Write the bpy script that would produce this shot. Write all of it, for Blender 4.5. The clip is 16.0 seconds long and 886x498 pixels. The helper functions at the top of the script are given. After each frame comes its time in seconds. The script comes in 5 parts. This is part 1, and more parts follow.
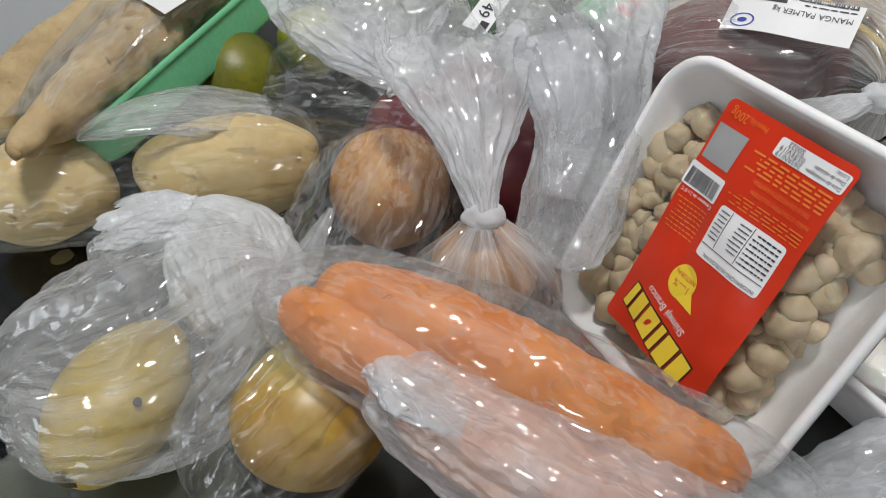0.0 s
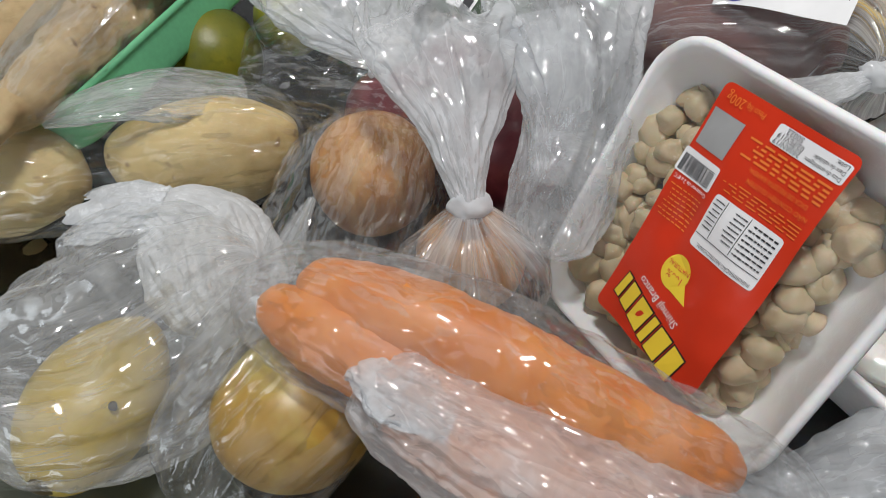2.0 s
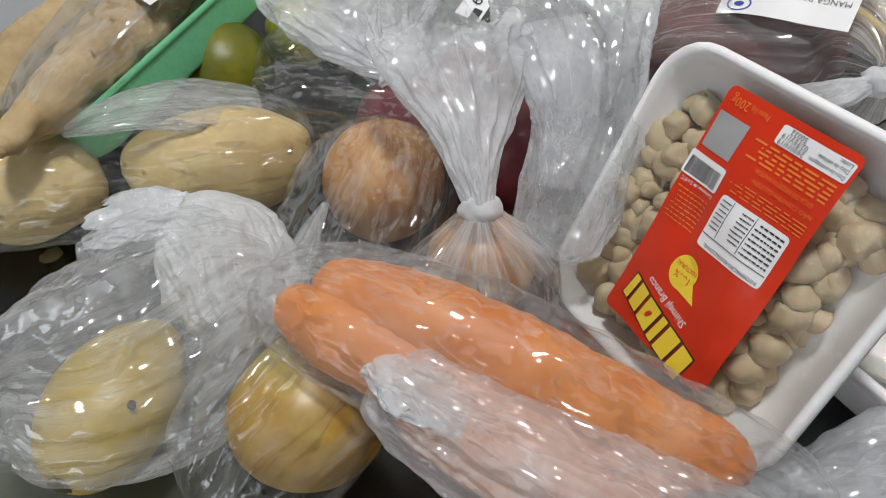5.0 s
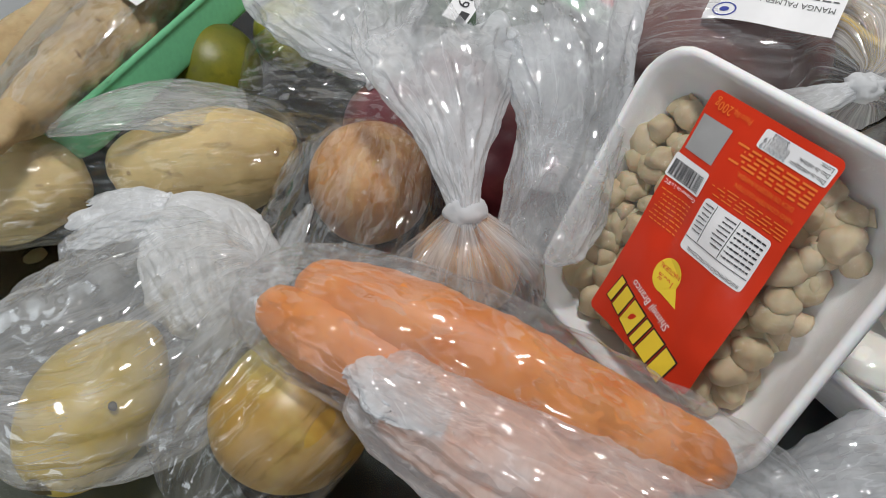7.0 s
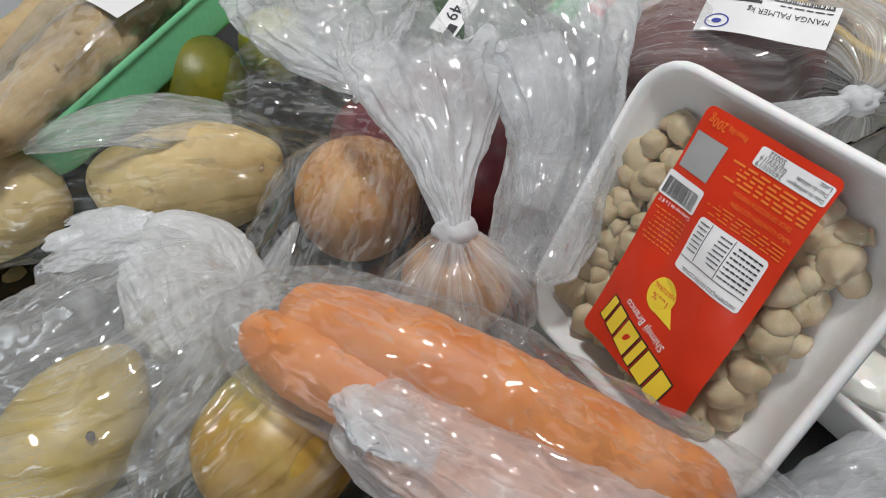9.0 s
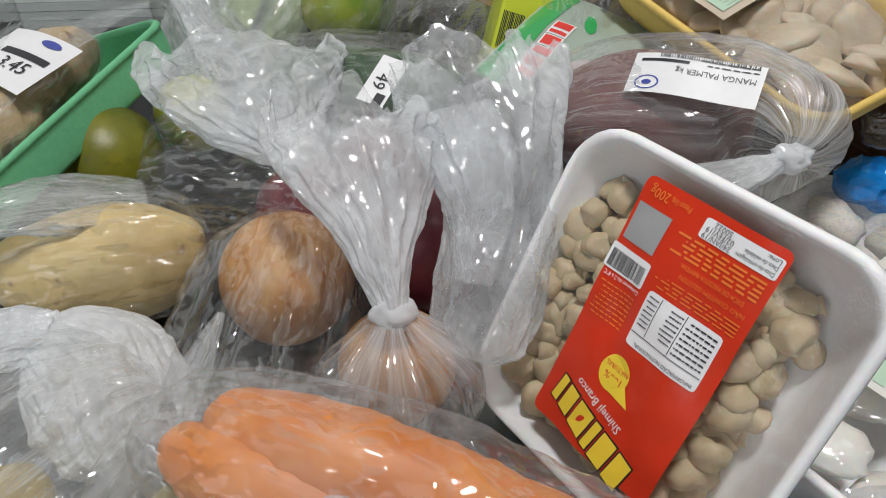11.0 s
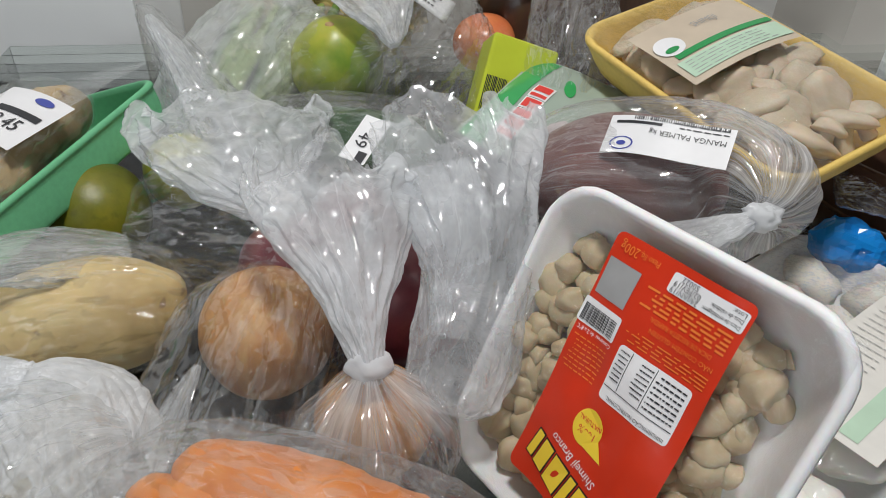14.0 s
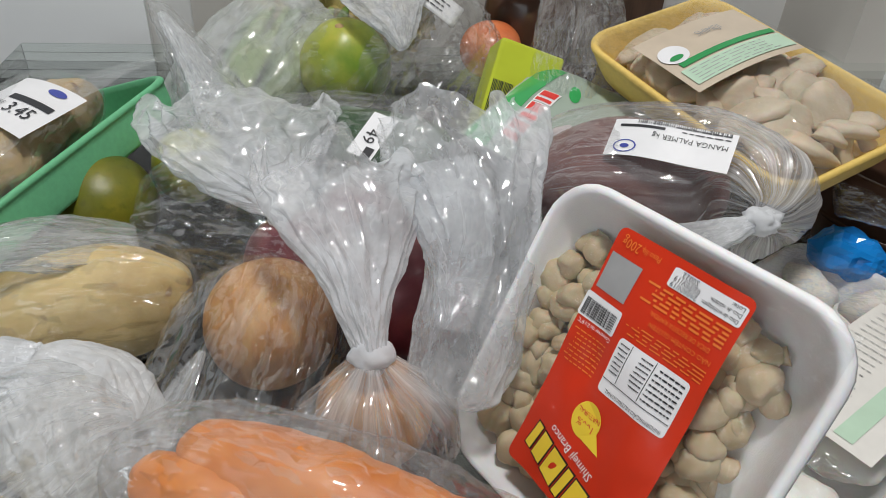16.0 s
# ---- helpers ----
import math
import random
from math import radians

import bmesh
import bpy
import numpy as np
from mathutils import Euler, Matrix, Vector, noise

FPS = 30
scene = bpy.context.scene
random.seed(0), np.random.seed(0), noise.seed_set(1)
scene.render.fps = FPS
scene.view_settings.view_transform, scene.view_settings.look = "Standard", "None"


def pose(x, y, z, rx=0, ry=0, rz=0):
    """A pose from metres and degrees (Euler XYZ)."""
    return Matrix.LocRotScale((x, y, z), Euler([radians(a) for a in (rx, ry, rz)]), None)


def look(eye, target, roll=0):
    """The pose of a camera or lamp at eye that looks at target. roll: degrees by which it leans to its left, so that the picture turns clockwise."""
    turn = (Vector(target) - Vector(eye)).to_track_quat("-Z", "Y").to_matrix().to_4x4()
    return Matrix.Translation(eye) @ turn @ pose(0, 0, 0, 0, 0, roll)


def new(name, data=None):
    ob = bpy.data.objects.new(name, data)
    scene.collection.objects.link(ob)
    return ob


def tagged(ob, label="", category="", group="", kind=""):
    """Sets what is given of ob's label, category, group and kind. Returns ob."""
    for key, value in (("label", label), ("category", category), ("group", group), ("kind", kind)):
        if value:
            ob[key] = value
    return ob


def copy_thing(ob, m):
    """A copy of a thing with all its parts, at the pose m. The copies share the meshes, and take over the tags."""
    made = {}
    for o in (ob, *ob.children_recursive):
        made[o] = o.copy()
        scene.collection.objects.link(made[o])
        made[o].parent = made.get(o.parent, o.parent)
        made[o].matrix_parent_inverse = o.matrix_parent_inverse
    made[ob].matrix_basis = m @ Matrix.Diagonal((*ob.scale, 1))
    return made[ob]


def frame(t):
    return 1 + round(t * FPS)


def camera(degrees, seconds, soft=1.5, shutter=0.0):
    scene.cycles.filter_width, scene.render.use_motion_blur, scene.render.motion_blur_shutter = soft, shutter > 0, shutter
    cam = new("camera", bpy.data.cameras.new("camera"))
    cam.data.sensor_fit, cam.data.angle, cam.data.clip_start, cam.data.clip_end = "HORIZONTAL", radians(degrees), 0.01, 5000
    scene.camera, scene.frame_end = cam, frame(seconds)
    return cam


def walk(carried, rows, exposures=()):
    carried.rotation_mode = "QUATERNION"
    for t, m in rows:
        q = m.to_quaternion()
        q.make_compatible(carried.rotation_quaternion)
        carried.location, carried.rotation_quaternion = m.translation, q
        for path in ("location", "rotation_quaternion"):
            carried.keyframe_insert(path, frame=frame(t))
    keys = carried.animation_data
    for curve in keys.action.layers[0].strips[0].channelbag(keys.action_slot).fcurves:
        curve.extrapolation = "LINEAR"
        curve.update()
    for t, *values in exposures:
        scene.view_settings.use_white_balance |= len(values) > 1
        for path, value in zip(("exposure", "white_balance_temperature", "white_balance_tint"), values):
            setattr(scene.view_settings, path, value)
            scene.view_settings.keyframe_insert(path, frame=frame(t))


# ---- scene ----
cam = camera(62.4, 16.0, 0.75)
PATH = [
    (0, (0.006, -0.003, 0.308), (-0.021, 1.43, -1.086), -0.9),
    (0.5, (0.005, -0.004, 0.308), (-0.032, 1.429, -1.086), -1.1),
    (1, (0.006, -0.003, 0.308), (-0.012, 1.429, -1.088), -0.7),
    (1.5, (0.007, -0.002, 0.308), (-0.007, 1.425, -1.094), -0.7),
    (2, (0.007, 0.013, 0.307), (0.013, 1.384, -1.15), -0.7),
    (2.5, (0.007, 0.01, 0.306), (0.014, 1.397, -1.135), -1.0),
    (3, (0.005, 0.006, 0.307), (0.006, 1.399, -1.129), -1.2),
    (3.5, (0.003, 0.003, 0.307), (-0.008, 1.405, -1.119), -1.4),
    (6, (0.005, 0.004, 0.306), (0.018, 1.413, -1.113), -0.6),
    (6.5, (0.006, 0.003, 0.305), (0.03, 1.42, -1.107), -0.2),
    (7, (0.007, 0.003, 0.306), (0.024, 1.417, -1.109), -0.3),
    (7.5, (0.007, 0.003, 0.305), (0.04, 1.424, -1.102), 0.1),
    (8, (0.009, 0.021, 0.304), (0.027, 1.402, -1.142), -0.5),
    (8.5, (0.009, 0.022, 0.304), (0.052, 1.408, -1.136), -0.0),
    (9, (0.008, 0.014, 0.305), (0.05, 1.434, -1.102), 0.0),
    (9.5, (0.008, 0.016, 0.307), (0.049, 1.47, -1.065), 0.0),
    (10, (0.011, 0.036, 0.308), (0.173, 1.512, -1.032), -0.2),
    (10.2, (0.007, 0.037, 0.305), (0.207, 1.513, -1.03), 1.4),
    (12.3, (0.013, 0.045, 0.304), (0.257, 1.577, -0.958), 1.2),
    (12.5, (0.013, 0.042, 0.304), (0.259, 1.584, -0.945), 1.3),
    (13, (0.013, 0.037, 0.304), (0.255, 1.59, -0.933), 2.2),
    (13.5, (0.014, 0.035, 0.303), (0.26, 1.615, -0.898), 2.4),
    (14, (0.016, 0.033, 0.305), (0.262, 1.621, -0.885), 2.3),
    (14.5, (0.02, 0.025, 0.309), (0.244, 1.642, -0.847), 1.6),
    (15, (0.017, 0.028, 0.307), (0.279, 1.646, -0.84), 2.5),
    (15.5, (0.017, 0.026, 0.307), (0.273, 1.644, -0.841), 2.5),
    (16, (0.013, 0.024, 0.301), (0.261, 1.633, -0.861), 3.7),
]
walk(cam, [(t, look(eye, target, roll)) for t, eye, target, roll in PATH])

# ---- light ----
world = bpy.data.worlds.new("world")
scene.world = world
world.use_nodes = True
world.node_tree.nodes["Background"].inputs[0].default_value = (0.9, 0.95, 1.0, 1)
world.node_tree.nodes["Background"].inputs[1].default_value = 0.3


def area_lamp(name, eye, target, sx, sy, watts, color):
    d = bpy.data.lights.new(name, "AREA")
    d.shape, d.size, d.size_y, d.energy, d.color = "RECTANGLE", sx, sy, watts, color
    ob = new(name, d)
    ob.matrix_world = look(eye, target)
    return ob


area_lamp("ceiling_lamp_light", (0.06, 0.18, 1.55), (0.03, 0.3, 0), 0.20, 0.20, 16.2, (1.0, 0.985, 0.975))
# cool fill added from the front left; the room has no window
area_lamp("window_light", (-1.20, -0.85, 0.55), (-0.15, 0.60, 0.0), 1.5, 1.2, 10.5, (0.86, 0.94, 1.0))


# ---- materials ----
class Mat:
    """A node material with short ways to add nodes."""

    def __init__(self, name):
        self.m = bpy.data.materials.new(name)
        self.m.use_nodes = True
        self.t = self.m.node_tree
        self.t.nodes.clear()
        self.out = self.n("ShaderNodeOutputMaterial")
        self.co = self.n("ShaderNodeTexCoord")

    def n(self, kind, **values):
        node = self.t.nodes.new(kind)
        for key, value in values.items():
            node.inputs[key.replace("_", " ")].default_value = value
        return node

    def link(self, a, b):
        self.t.links.new(a, b)

    def noise(self, scale, detail=4, rough=0.55, stretch=None, space="Object", distort=0.0):
        node = self.n("ShaderNodeTexNoise", Scale=scale, Detail=detail, Roughness=rough, Distortion=distort)
        if stretch:
            mp = self.n("ShaderNodeMapping")
            mp.inputs["Scale"].default_value = stretch
            self.link(self.co.outputs[space], mp.inputs[0])
            self.link(mp.outputs[0], node.inputs["Vector"])
        else:
            self.link(self.co.outputs[space], node.inputs["Vector"])
        return node.outputs["Fac"]

    def ramp(self, fac, *stops):
        node = self.n("ShaderNodeValToRGB")
        while len(node.color_ramp.elements) < len(stops):
            node.color_ramp.elements.new(0.5)
        for el, (p, c) in zip(node.color_ramp.elements, stops):
            el.position = p
            el.color = (*c, 1) if isinstance(c, tuple) else (c, c, c, 1)
        self.link(fac, node.inputs[0])
        return node.outputs[0]

    def math(self, op, a, b, clamp=False):
        node = self.n("ShaderNodeMath")
        node.operation, node.use_clamp = op, clamp
        for i, v in enumerate((a, b)):
            if isinstance(v, (int, float)):
                node.inputs[i].default_value = v
            else:
                self.link(v, node.inputs[i])
        return node.outputs[0]

    def mix(self, fac, a, b, kind="MIX"):
        node = self.n("ShaderNodeMix")
        node.data_type, node.blend_type = "RGBA", kind
        for i, v in ((0, fac), (6, a), (7, b)):
            if isinstance(v, tuple):
                node.inputs[i].default_value = (*v, 1)
            elif isinstance(v, (int, float)):
                node.inputs[i].default_value = v
            else:
                self.link(v, node.inputs[i])
        return node.outputs[2]

    def bump(self, height, strength, distance):
        node = self.n("ShaderNodeBump", Strength=strength, Distance=distance)
        self.link(height, node.inputs["Height"])
        return node.outputs[0]

    def shader(self, color, rough=0.5, normal=None, sss=0.0, spec=0.5, metal=0.0, coat=0.0):
        p = self.n("ShaderNodeBsdfPrincipled", Metallic=metal)
        p.inputs["Specular IOR Level"].default_value = spec
        p.inputs["Coat Weight"].default_value = coat
        if sss:
            p.inputs["Subsurface Weight"].default_value = sss
            p.inputs["Subsurface Scale"].default_value = 0.004
        for key, v in (("Base Color", color), ("Roughness", rough), ("Normal", normal)):
            if v is None:
                continue
            if isinstance(v, tuple):
                p.inputs[key].default_value = (*v, 1)
            elif isinstance(v, (int, float)):
                p.inputs[key].default_value = v
            else:
                self.link(v, p.inputs[key])
        self.link(p.outputs[0], self.out.inputs[0])
        return self.m


def skin(name, dark, mid, light, scale=60, spots=None, spot_color=(0.1, 0.06, 0.03), rough=0.5, streak=None, bump=0.25, sss=0.1, ends=None):
    """A vegetable skin: two-scale mottling, optional streaks and spots."""
    k = Mat(name)
    c = k.ramp(k.noise(scale, 5, 0.6, streak), (0.3, dark), (0.5, mid), (0.7, light))
    c = k.mix(k.ramp(k.noise(scale * 0.25, 2), (0.35, 0.0), (0.7, 0.5)), c, light)
    fine = k.noise(scale * 6, 3)
    c = k.mix(k.ramp(fine, (0.55, 0.0), (0.75, 0.35)), c, dark)
    if ends:
        sep = k.n("ShaderNodeSeparateXYZ")
        k.link(k.co.outputs["Generated"], sep.inputs[0])
        way = k.math("ADD", k.math("MULTIPLY", sep.outputs[1], 0.8), k.math("MULTIPLY", k.noise(scale, 3), 0.35))
        c = k.mix(k.ramp(way, (0.45, 0.0), (0.85, 0.8)), c, ends)
    if spots:
        c = k.mix(k.ramp(k.noise(spots, 1), (0.70, 0.0), (0.76, 0.8)), c, spot_color)
    return k.shader(c, rough, k.bump(k.noise(scale * 3, 4), bump, 0.0006), sss=sss)


def plain(name, color, rough=0.5, vary=0.08, scale=80, bump=0.1, sss=0.0, spec=0.5):
    k = Mat(name)
    c = k.ramp(k.noise(scale, 3), (0.3, tuple(v * (1 - vary) for v in color)), (0.7, tuple(min(1, v * (1 + vary)) for v in color)))
    return k.shader(c, rough, k.bump(k.noise(scale * 5, 3), bump, 0.0004), sss=sss, spec=spec)


def film(name, base, streaks, cloud, ku=7, kv=1.6, tint=(0.985, 0.988, 0.988), body=(0.90, 0.915, 0.94), rough=0.055, crinkle=0.15, size=40, crease=0.14, gather=False, tilt=0.6, layers=0.10, sheen=1.2, fine=0.06, knot=0.0):
    """Thin plastic: clear, with milky folds, overlapping crumpled facets, thin white creases and small sharp glints."""
    k = Mat(name)
    nz = k.n("ShaderNodeTexNoise", Scale=size * 1.2, Detail=3.0)
    k.link(k.co.outputs["Object"], nz.inputs["Vector"])
    cells = []
    along = k.n("ShaderNodeMapping")
    along.inputs["Scale"].default_value = (ku * 2.2, kv * 2.6, 1)
    bent = k.n("ShaderNodeMix")
    bent.data_type, bent.blend_type = "RGBA", "LINEAR_LIGHT"
    bent.inputs[0].default_value = 0.05
    k.link(k.co.outputs["UV"], bent.inputs[6])
    k.link(nz.outputs["Color"], bent.inputs[7])
    k.link(bent.outputs[2], along.inputs[0])
    for scale, where in ((1.0, along.outputs[0]), (5.0, along.outputs[0])):
        v = k.n("ShaderNodeTexVoronoi", Scale=scale)
        k.link(where, v.inputs["Vector"])
        cells.append(v)
    # milky folds along the film, clouds across it, and facets where it lies double
    s1 = k.ramp(k.noise(1.0, 5, 0.58, (ku * 0.6, kv, 1), "UV", 0.5), (0.40, 0.0), (0.68, 1.0))
    s1 = k.math("ADD", k.math("MULTIPLY", s1, 0.9), k.math("MULTIPLY", k.ramp(k.noise(1.0, 4, 0.6, (ku * 5, kv * 1.1, 1), "UV", 0.15), (0.46, 0.0), (0.66, 1.0)), fine))
    s2 = k.ramp(k.noise(size * 0.7, 5, 0.62, None, "Object", 0.6), (0.42, 0.0), (0.70, 1.0))
    sheets = k.n("ShaderNodeSeparateColor")
    k.link(cells[0].outputs["Color"], sheets.inputs[0])
    doubled = k.ramp(sheets.outputs[0], (0.45, 0.0), (1.0, 1.0))
    long = k.ramp(k.noise(1.0, 4, 0.55, (ku * 2.2, kv * 1.4, 1), "UV", 0.7), (0.478, 0.0), (0.5, 1.0), (0.522, 0.0))
    line = k.math("MULTIPLY", long, k.ramp(k.noise(size * 0.9, 2), (0.45, 0.0), (0.58, 1.0)))
    if gather:
        sep = k.n("ShaderNodeSeparateXYZ")
        k.link(k.co.outputs["UV"], sep.inputs[0])
        s1 = k.math("MULTIPLY", s1, k.ramp(sep.outputs[1], (0.35, 0.10), (0.86, 1.0)))
    f = k.math("ADD", base, k.math("MULTIPLY", s1, streaks))
    f = k.math("ADD", f, k.math("MULTIPLY", s2, cloud))
    if knot:
        ends = k.n("ShaderNodeSeparateXYZ")
        k.link(k.co.outputs["UV"], ends.inputs[0])
        f = k.math("ADD", f, k.math("MULTIPLY", k.ramp(ends.outputs[1], (0.0, 1.0), (0.2, 0.5), (0.6, 0.0)), knot))
    f = k.math("ADD", f, k.math("MULTIPLY", doubled, layers))
    f = k.math("ADD", f, k.math("MULTIPLY", line, crease), True)
    pleats = k.noise(1.0, 4, 0.55, (ku * 1.5, kv * 2.6, 1), "UV", 1.2)
    soft = k.bump(k.math("ADD", pleats, k.math("MULTIPLY", line, 0.3)), crinkle, 0.003)
    lean = None
    for cell, amount in zip(cells, (tilt * 0.9, tilt * 1.3)):
        part_way = k.n("ShaderNodeVectorMath")
        part_way.operation = "MULTIPLY_ADD"
        k.link(cell.outputs["Color"], part_way.inputs[0])
        part_way.inputs[1].default_value = (amount, amount, amount)
        part_way.inputs[2].default_value = (-amount / 2,) * 3
        add = k.n("ShaderNodeVectorMath")
        add.operation = "ADD"
        k.link(part_way.outputs[0], add.inputs[0])
        k.link(soft if lean is None else lean, add.inputs[1])
        lean = add.outputs[0]
    unit = k.n("ShaderNodeVectorMath")
    unit.operation = "NORMALIZE"
    k.link(lean, unit.inputs[0])
    nrm = unit.outputs[0]
    clear = k.n("ShaderNodeBsdfTransparent", Color=(*tint, 1))
    diff = k.n("ShaderNodeBsdfDiffuse", Color=(*body, 1))
    back = k.n("ShaderNodeBsdfTranslucent", Color=(*body, 1))
    k.link(soft, diff.inputs["Normal"])
    milky = k.n("ShaderNodeMixShader", Fac=0.35)
    k.link(diff.outputs[0], milky.inputs[1])
    k.link(back.outputs[0], milky.inputs[2])
    sheet = k.n("ShaderNodeMixShader")
    k.link(f, sheet.inputs[0])
    k.link(clear.outputs[0], sheet.inputs[1])
    k.link(milky.outputs[0], sheet.inputs[2])
    gloss = k.n("ShaderNodeBsdfGlossy", Roughness=rough)
    fres = k.n("ShaderNodeFresnel", IOR=1.46)
    k.link(nrm, gloss.inputs["Normal"])
    k.link(nrm, fres.inputs["Normal"])
    top = k.n("ShaderNodeMixShader")
    k.link(k.math("MINIMUM", k.math("MULTIPLY", fres.outputs[0], sheen), 0.22), top.inputs[0])
    k.link(sheet.outputs[0], top.inputs[1])
    k.link(gloss.outputs[0], top.inputs[2])
    k.link(top.outputs[0], k.out.inputs[0])
    return k.m


def clear_glass(name, tint, ior=1.5, rough=0.02):
    k = Mat(name)
    clear = k.n("ShaderNodeBsdfTransparent", Color=(*tint, 1))
    gloss = k.n("ShaderNodeBsdfGlossy", Roughness=rough)
    fres = k.n("ShaderNodeFresnel", IOR=ior)
    top = k.n("ShaderNodeMixShader")
    k.link(fres.outputs[0], top.inputs[0])
    k.link(clear.outputs[0], top.inputs[1])
    k.link(gloss.outputs[0], top.inputs[2])
    k.link(top.outputs[0], k.out.inputs[0])
    return k.m


BAG = film("bag_film", 0.01, 0.08, 0.05, ku=8, layers=0.03)
BAG_FRUIT = film("fruit_bag_film", 0.10, 0.28, 0.14, ku=10, kv=0.7, layers=0.04, fine=0.3, body=(0.93, 0.95, 0.975))
BAG_CLEAR = film("clear_bag_film", 0.02, 0.03, 0.06, ku=6, kv=1.6, layers=0.03, fine=0.0, crease=0.06, sheen=0.8)
BAG_HAZE = film("hazy_bag_film", 0.30, 0.22, 0.20, ku=5, kv=2.0, layers=0.05, body=(0.94, 0.96, 0.99))
BAG_MILKY = film("milky_bag_film", 0.25, 0.25, 0.26, knot=0.5, ku=5, kv=1.6, body=(0.94, 0.965, 0.995), layers=0.05)
BAG_FROST = film("frosted_bag_film", 0.18, 0.44, 0.26, ku=4, kv=1.4, gather=True, body=(0.94, 0.965, 0.995), layers=0.05)
BAG_WHITE = film("white_bag_film", 0.66, 0.20, 0.24, body=(0.95, 0.97, 0.995), ku=6, kv=2.5, rough=0.10)
BAG_CARROT = film("carrot_bag_film", 0.03, 0.12, 0.12, ku=6, kv=3.0, layers=0.05, sheen=0.9)
BAG_KNOT = film("knotted_bag_film", 0.05, 0.60, 0.07, ku=16, kv=0.4, gather=True, fine=0.4, layers=0.03)
BAG_MANGO = film("stretched_bag_film", 0.05, 0.66, 0.10, ku=26, kv=0.4, crease=0.3, gather=True, tilt=0.3, layers=0.02, fine=0.5)
WRAP = film("cling_wrap", 0.01, 0.02, 0.03, ku=12, kv=12, crinkle=0.12, size=25, rough=0.05, crease=0.0, tilt=0.30, layers=0.01, sheen=1.5)
WRAP_LOOSE = film("loose_cling_wrap", 0.08, 0.14, 0.14, ku=9, kv=9, crinkle=0.2, size=40, rough=0.05, tilt=0.6, layers=0.04, sheen=1.6)
GLASS = clear_glass("table_glass", (0.93, 0.96, 0.945))
CARROT = skin("carrot_skin", (0.54, 0.135, 0.014), (0.66, 0.20, 0.025), (0.76, 0.28, 0.05), 45, streak=(1, 1, 1), rough=0.5, sss=0.12)
POTATO = skin("potato_skin", (0.46, 0.31, 0.11), (0.64, 0.47, 0.20), (0.74, 0.59, 0.31), 22, spots=95, spot_color=(0.30, 0.18, 0.08), rough=0.6, bump=0.6)
FRUIT = skin("yellow_fruit_skin", (0.36, 0.25, 0.03), (0.52, 0.36, 0.045), (0.60, 0.45, 0.10), 24, ends=(0.46, 0.33, 0.06), spots=30, spot_color=(0.12, 0.08, 0.02), rough=0.4)
ONION = skin("onion_skin", (0.46, 0.18, 0.055), (0.60, 0.29, 0.10), (0.72, 0.44, 0.19), 30, streak=(3, 3, 0.35), rough=0.38)
ONION_PALE = skin("pale_onion_skin", (0.28, 0.12, 0.022), (0.42, 0.22, 0.04), (0.54, 0.39, 0.09), 20, streak=(1.6, 1.6, 0.8), rough=0.36, ends=(0.52, 0.50, 0.16))
ROOT = skin("root_skin", (0.28, 0.18, 0.075), (0.45, 0.32, 0.16), (0.60, 0.46, 0.26), 32, spots=90, spot_color=(0.16, 0.08, 0.035), rough=0.7, bump=0.8)
ROOT_TIP = plain("dry_root_tip", (0.42, 0.28, 0.13), 0.8, 0.2, 200, 0.3)
LIME = skin("lime_skin", (0.03, 0.055, 0.006), (0.075, 0.10, 0.008), (0.24, 0.22, 0.014), 26, spots=60, spot_color=(0.10, 0.10, 0.02), rough=0.42, bump=0.9, ends=(0.05, 0.06, 0.006))
LIME_RIPE = skin("ripe_lime_skin", (0.14, 0.26, 0.03), (0.36, 0.40, 0.05), (0.60, 0.50, 0.09), 14, rough=0.35, bump=0.35)
PLUM = skin("red_skin", (0.07, 0.010, 0.018), (0.13, 0.020, 0.03), (0.22, 0.05, 0.06), 24, rough=0.3)
MANGO = skin("mango_skin", (0.09, 0.035, 0.04), (0.15, 0.06, 0.06), (0.24, 0.11, 0.09), 18, spots=120, spot_color=(0.3, 0.2, 0.12), rough=0.4)
GREEN = skin("green_skin", (0.015, 0.045, 0.018), (0.028, 0.07, 0.026), (0.05, 0.11, 0.04), 40, streak=(3, 0.4, 3), rough=0.4)
STALK = skin("stalk_skin", (0.16, 0.28, 0.05), (0.28, 0.40, 0.10), (0.45, 0.52, 0.20), 30, streak=(0.5, 3, 3), rough=0.45)
LEAF = skin("leaf_skin", (0.05, 0.12, 0.02), (0.10, 0.20, 0.04), (0.18, 0.28, 0.06), 50, rough=0.5)
PINE = skin("pineapple_skin", (0.16, 0.11, 0.04), (0.36, 0.28, 0.09), (0.50, 0.42, 0.15), 60, rough=0.6)
TOMATO = skin("tomato_skin", (0.60, 0.10, 0.03), (0.72, 0.18, 0.06), (0.8, 0.3, 0.12), 20, rough=0.25)
SHIMEJI = skin("shimeji_skin", (0.44, 0.34, 0.195), (0.56, 0.45, 0.285), (0.66, 0.55, 0.38), 45, rough=0.55, bump=0.15, sss=0.3)
OYSTER = skin("oyster_mushroom_skin", (0.50, 0.40, 0.27), (0.59, 0.49, 0.36), (0.67, 0.58, 0.45), 30, rough=0.55, bump=0.15, sss=0.3)
BUTTON = skin("button_mushroom_skin", (0.72, 0.68, 0.62), (0.80, 0.77, 0.71), (0.86, 0.84, 0.8), 30, rough=0.5, bump=0.1, sss=0.3)
FOAM = plain("white_foam", (0.88, 0.875, 0.88), 0.55, 0.03, 260, 0.25, sss=0.15)
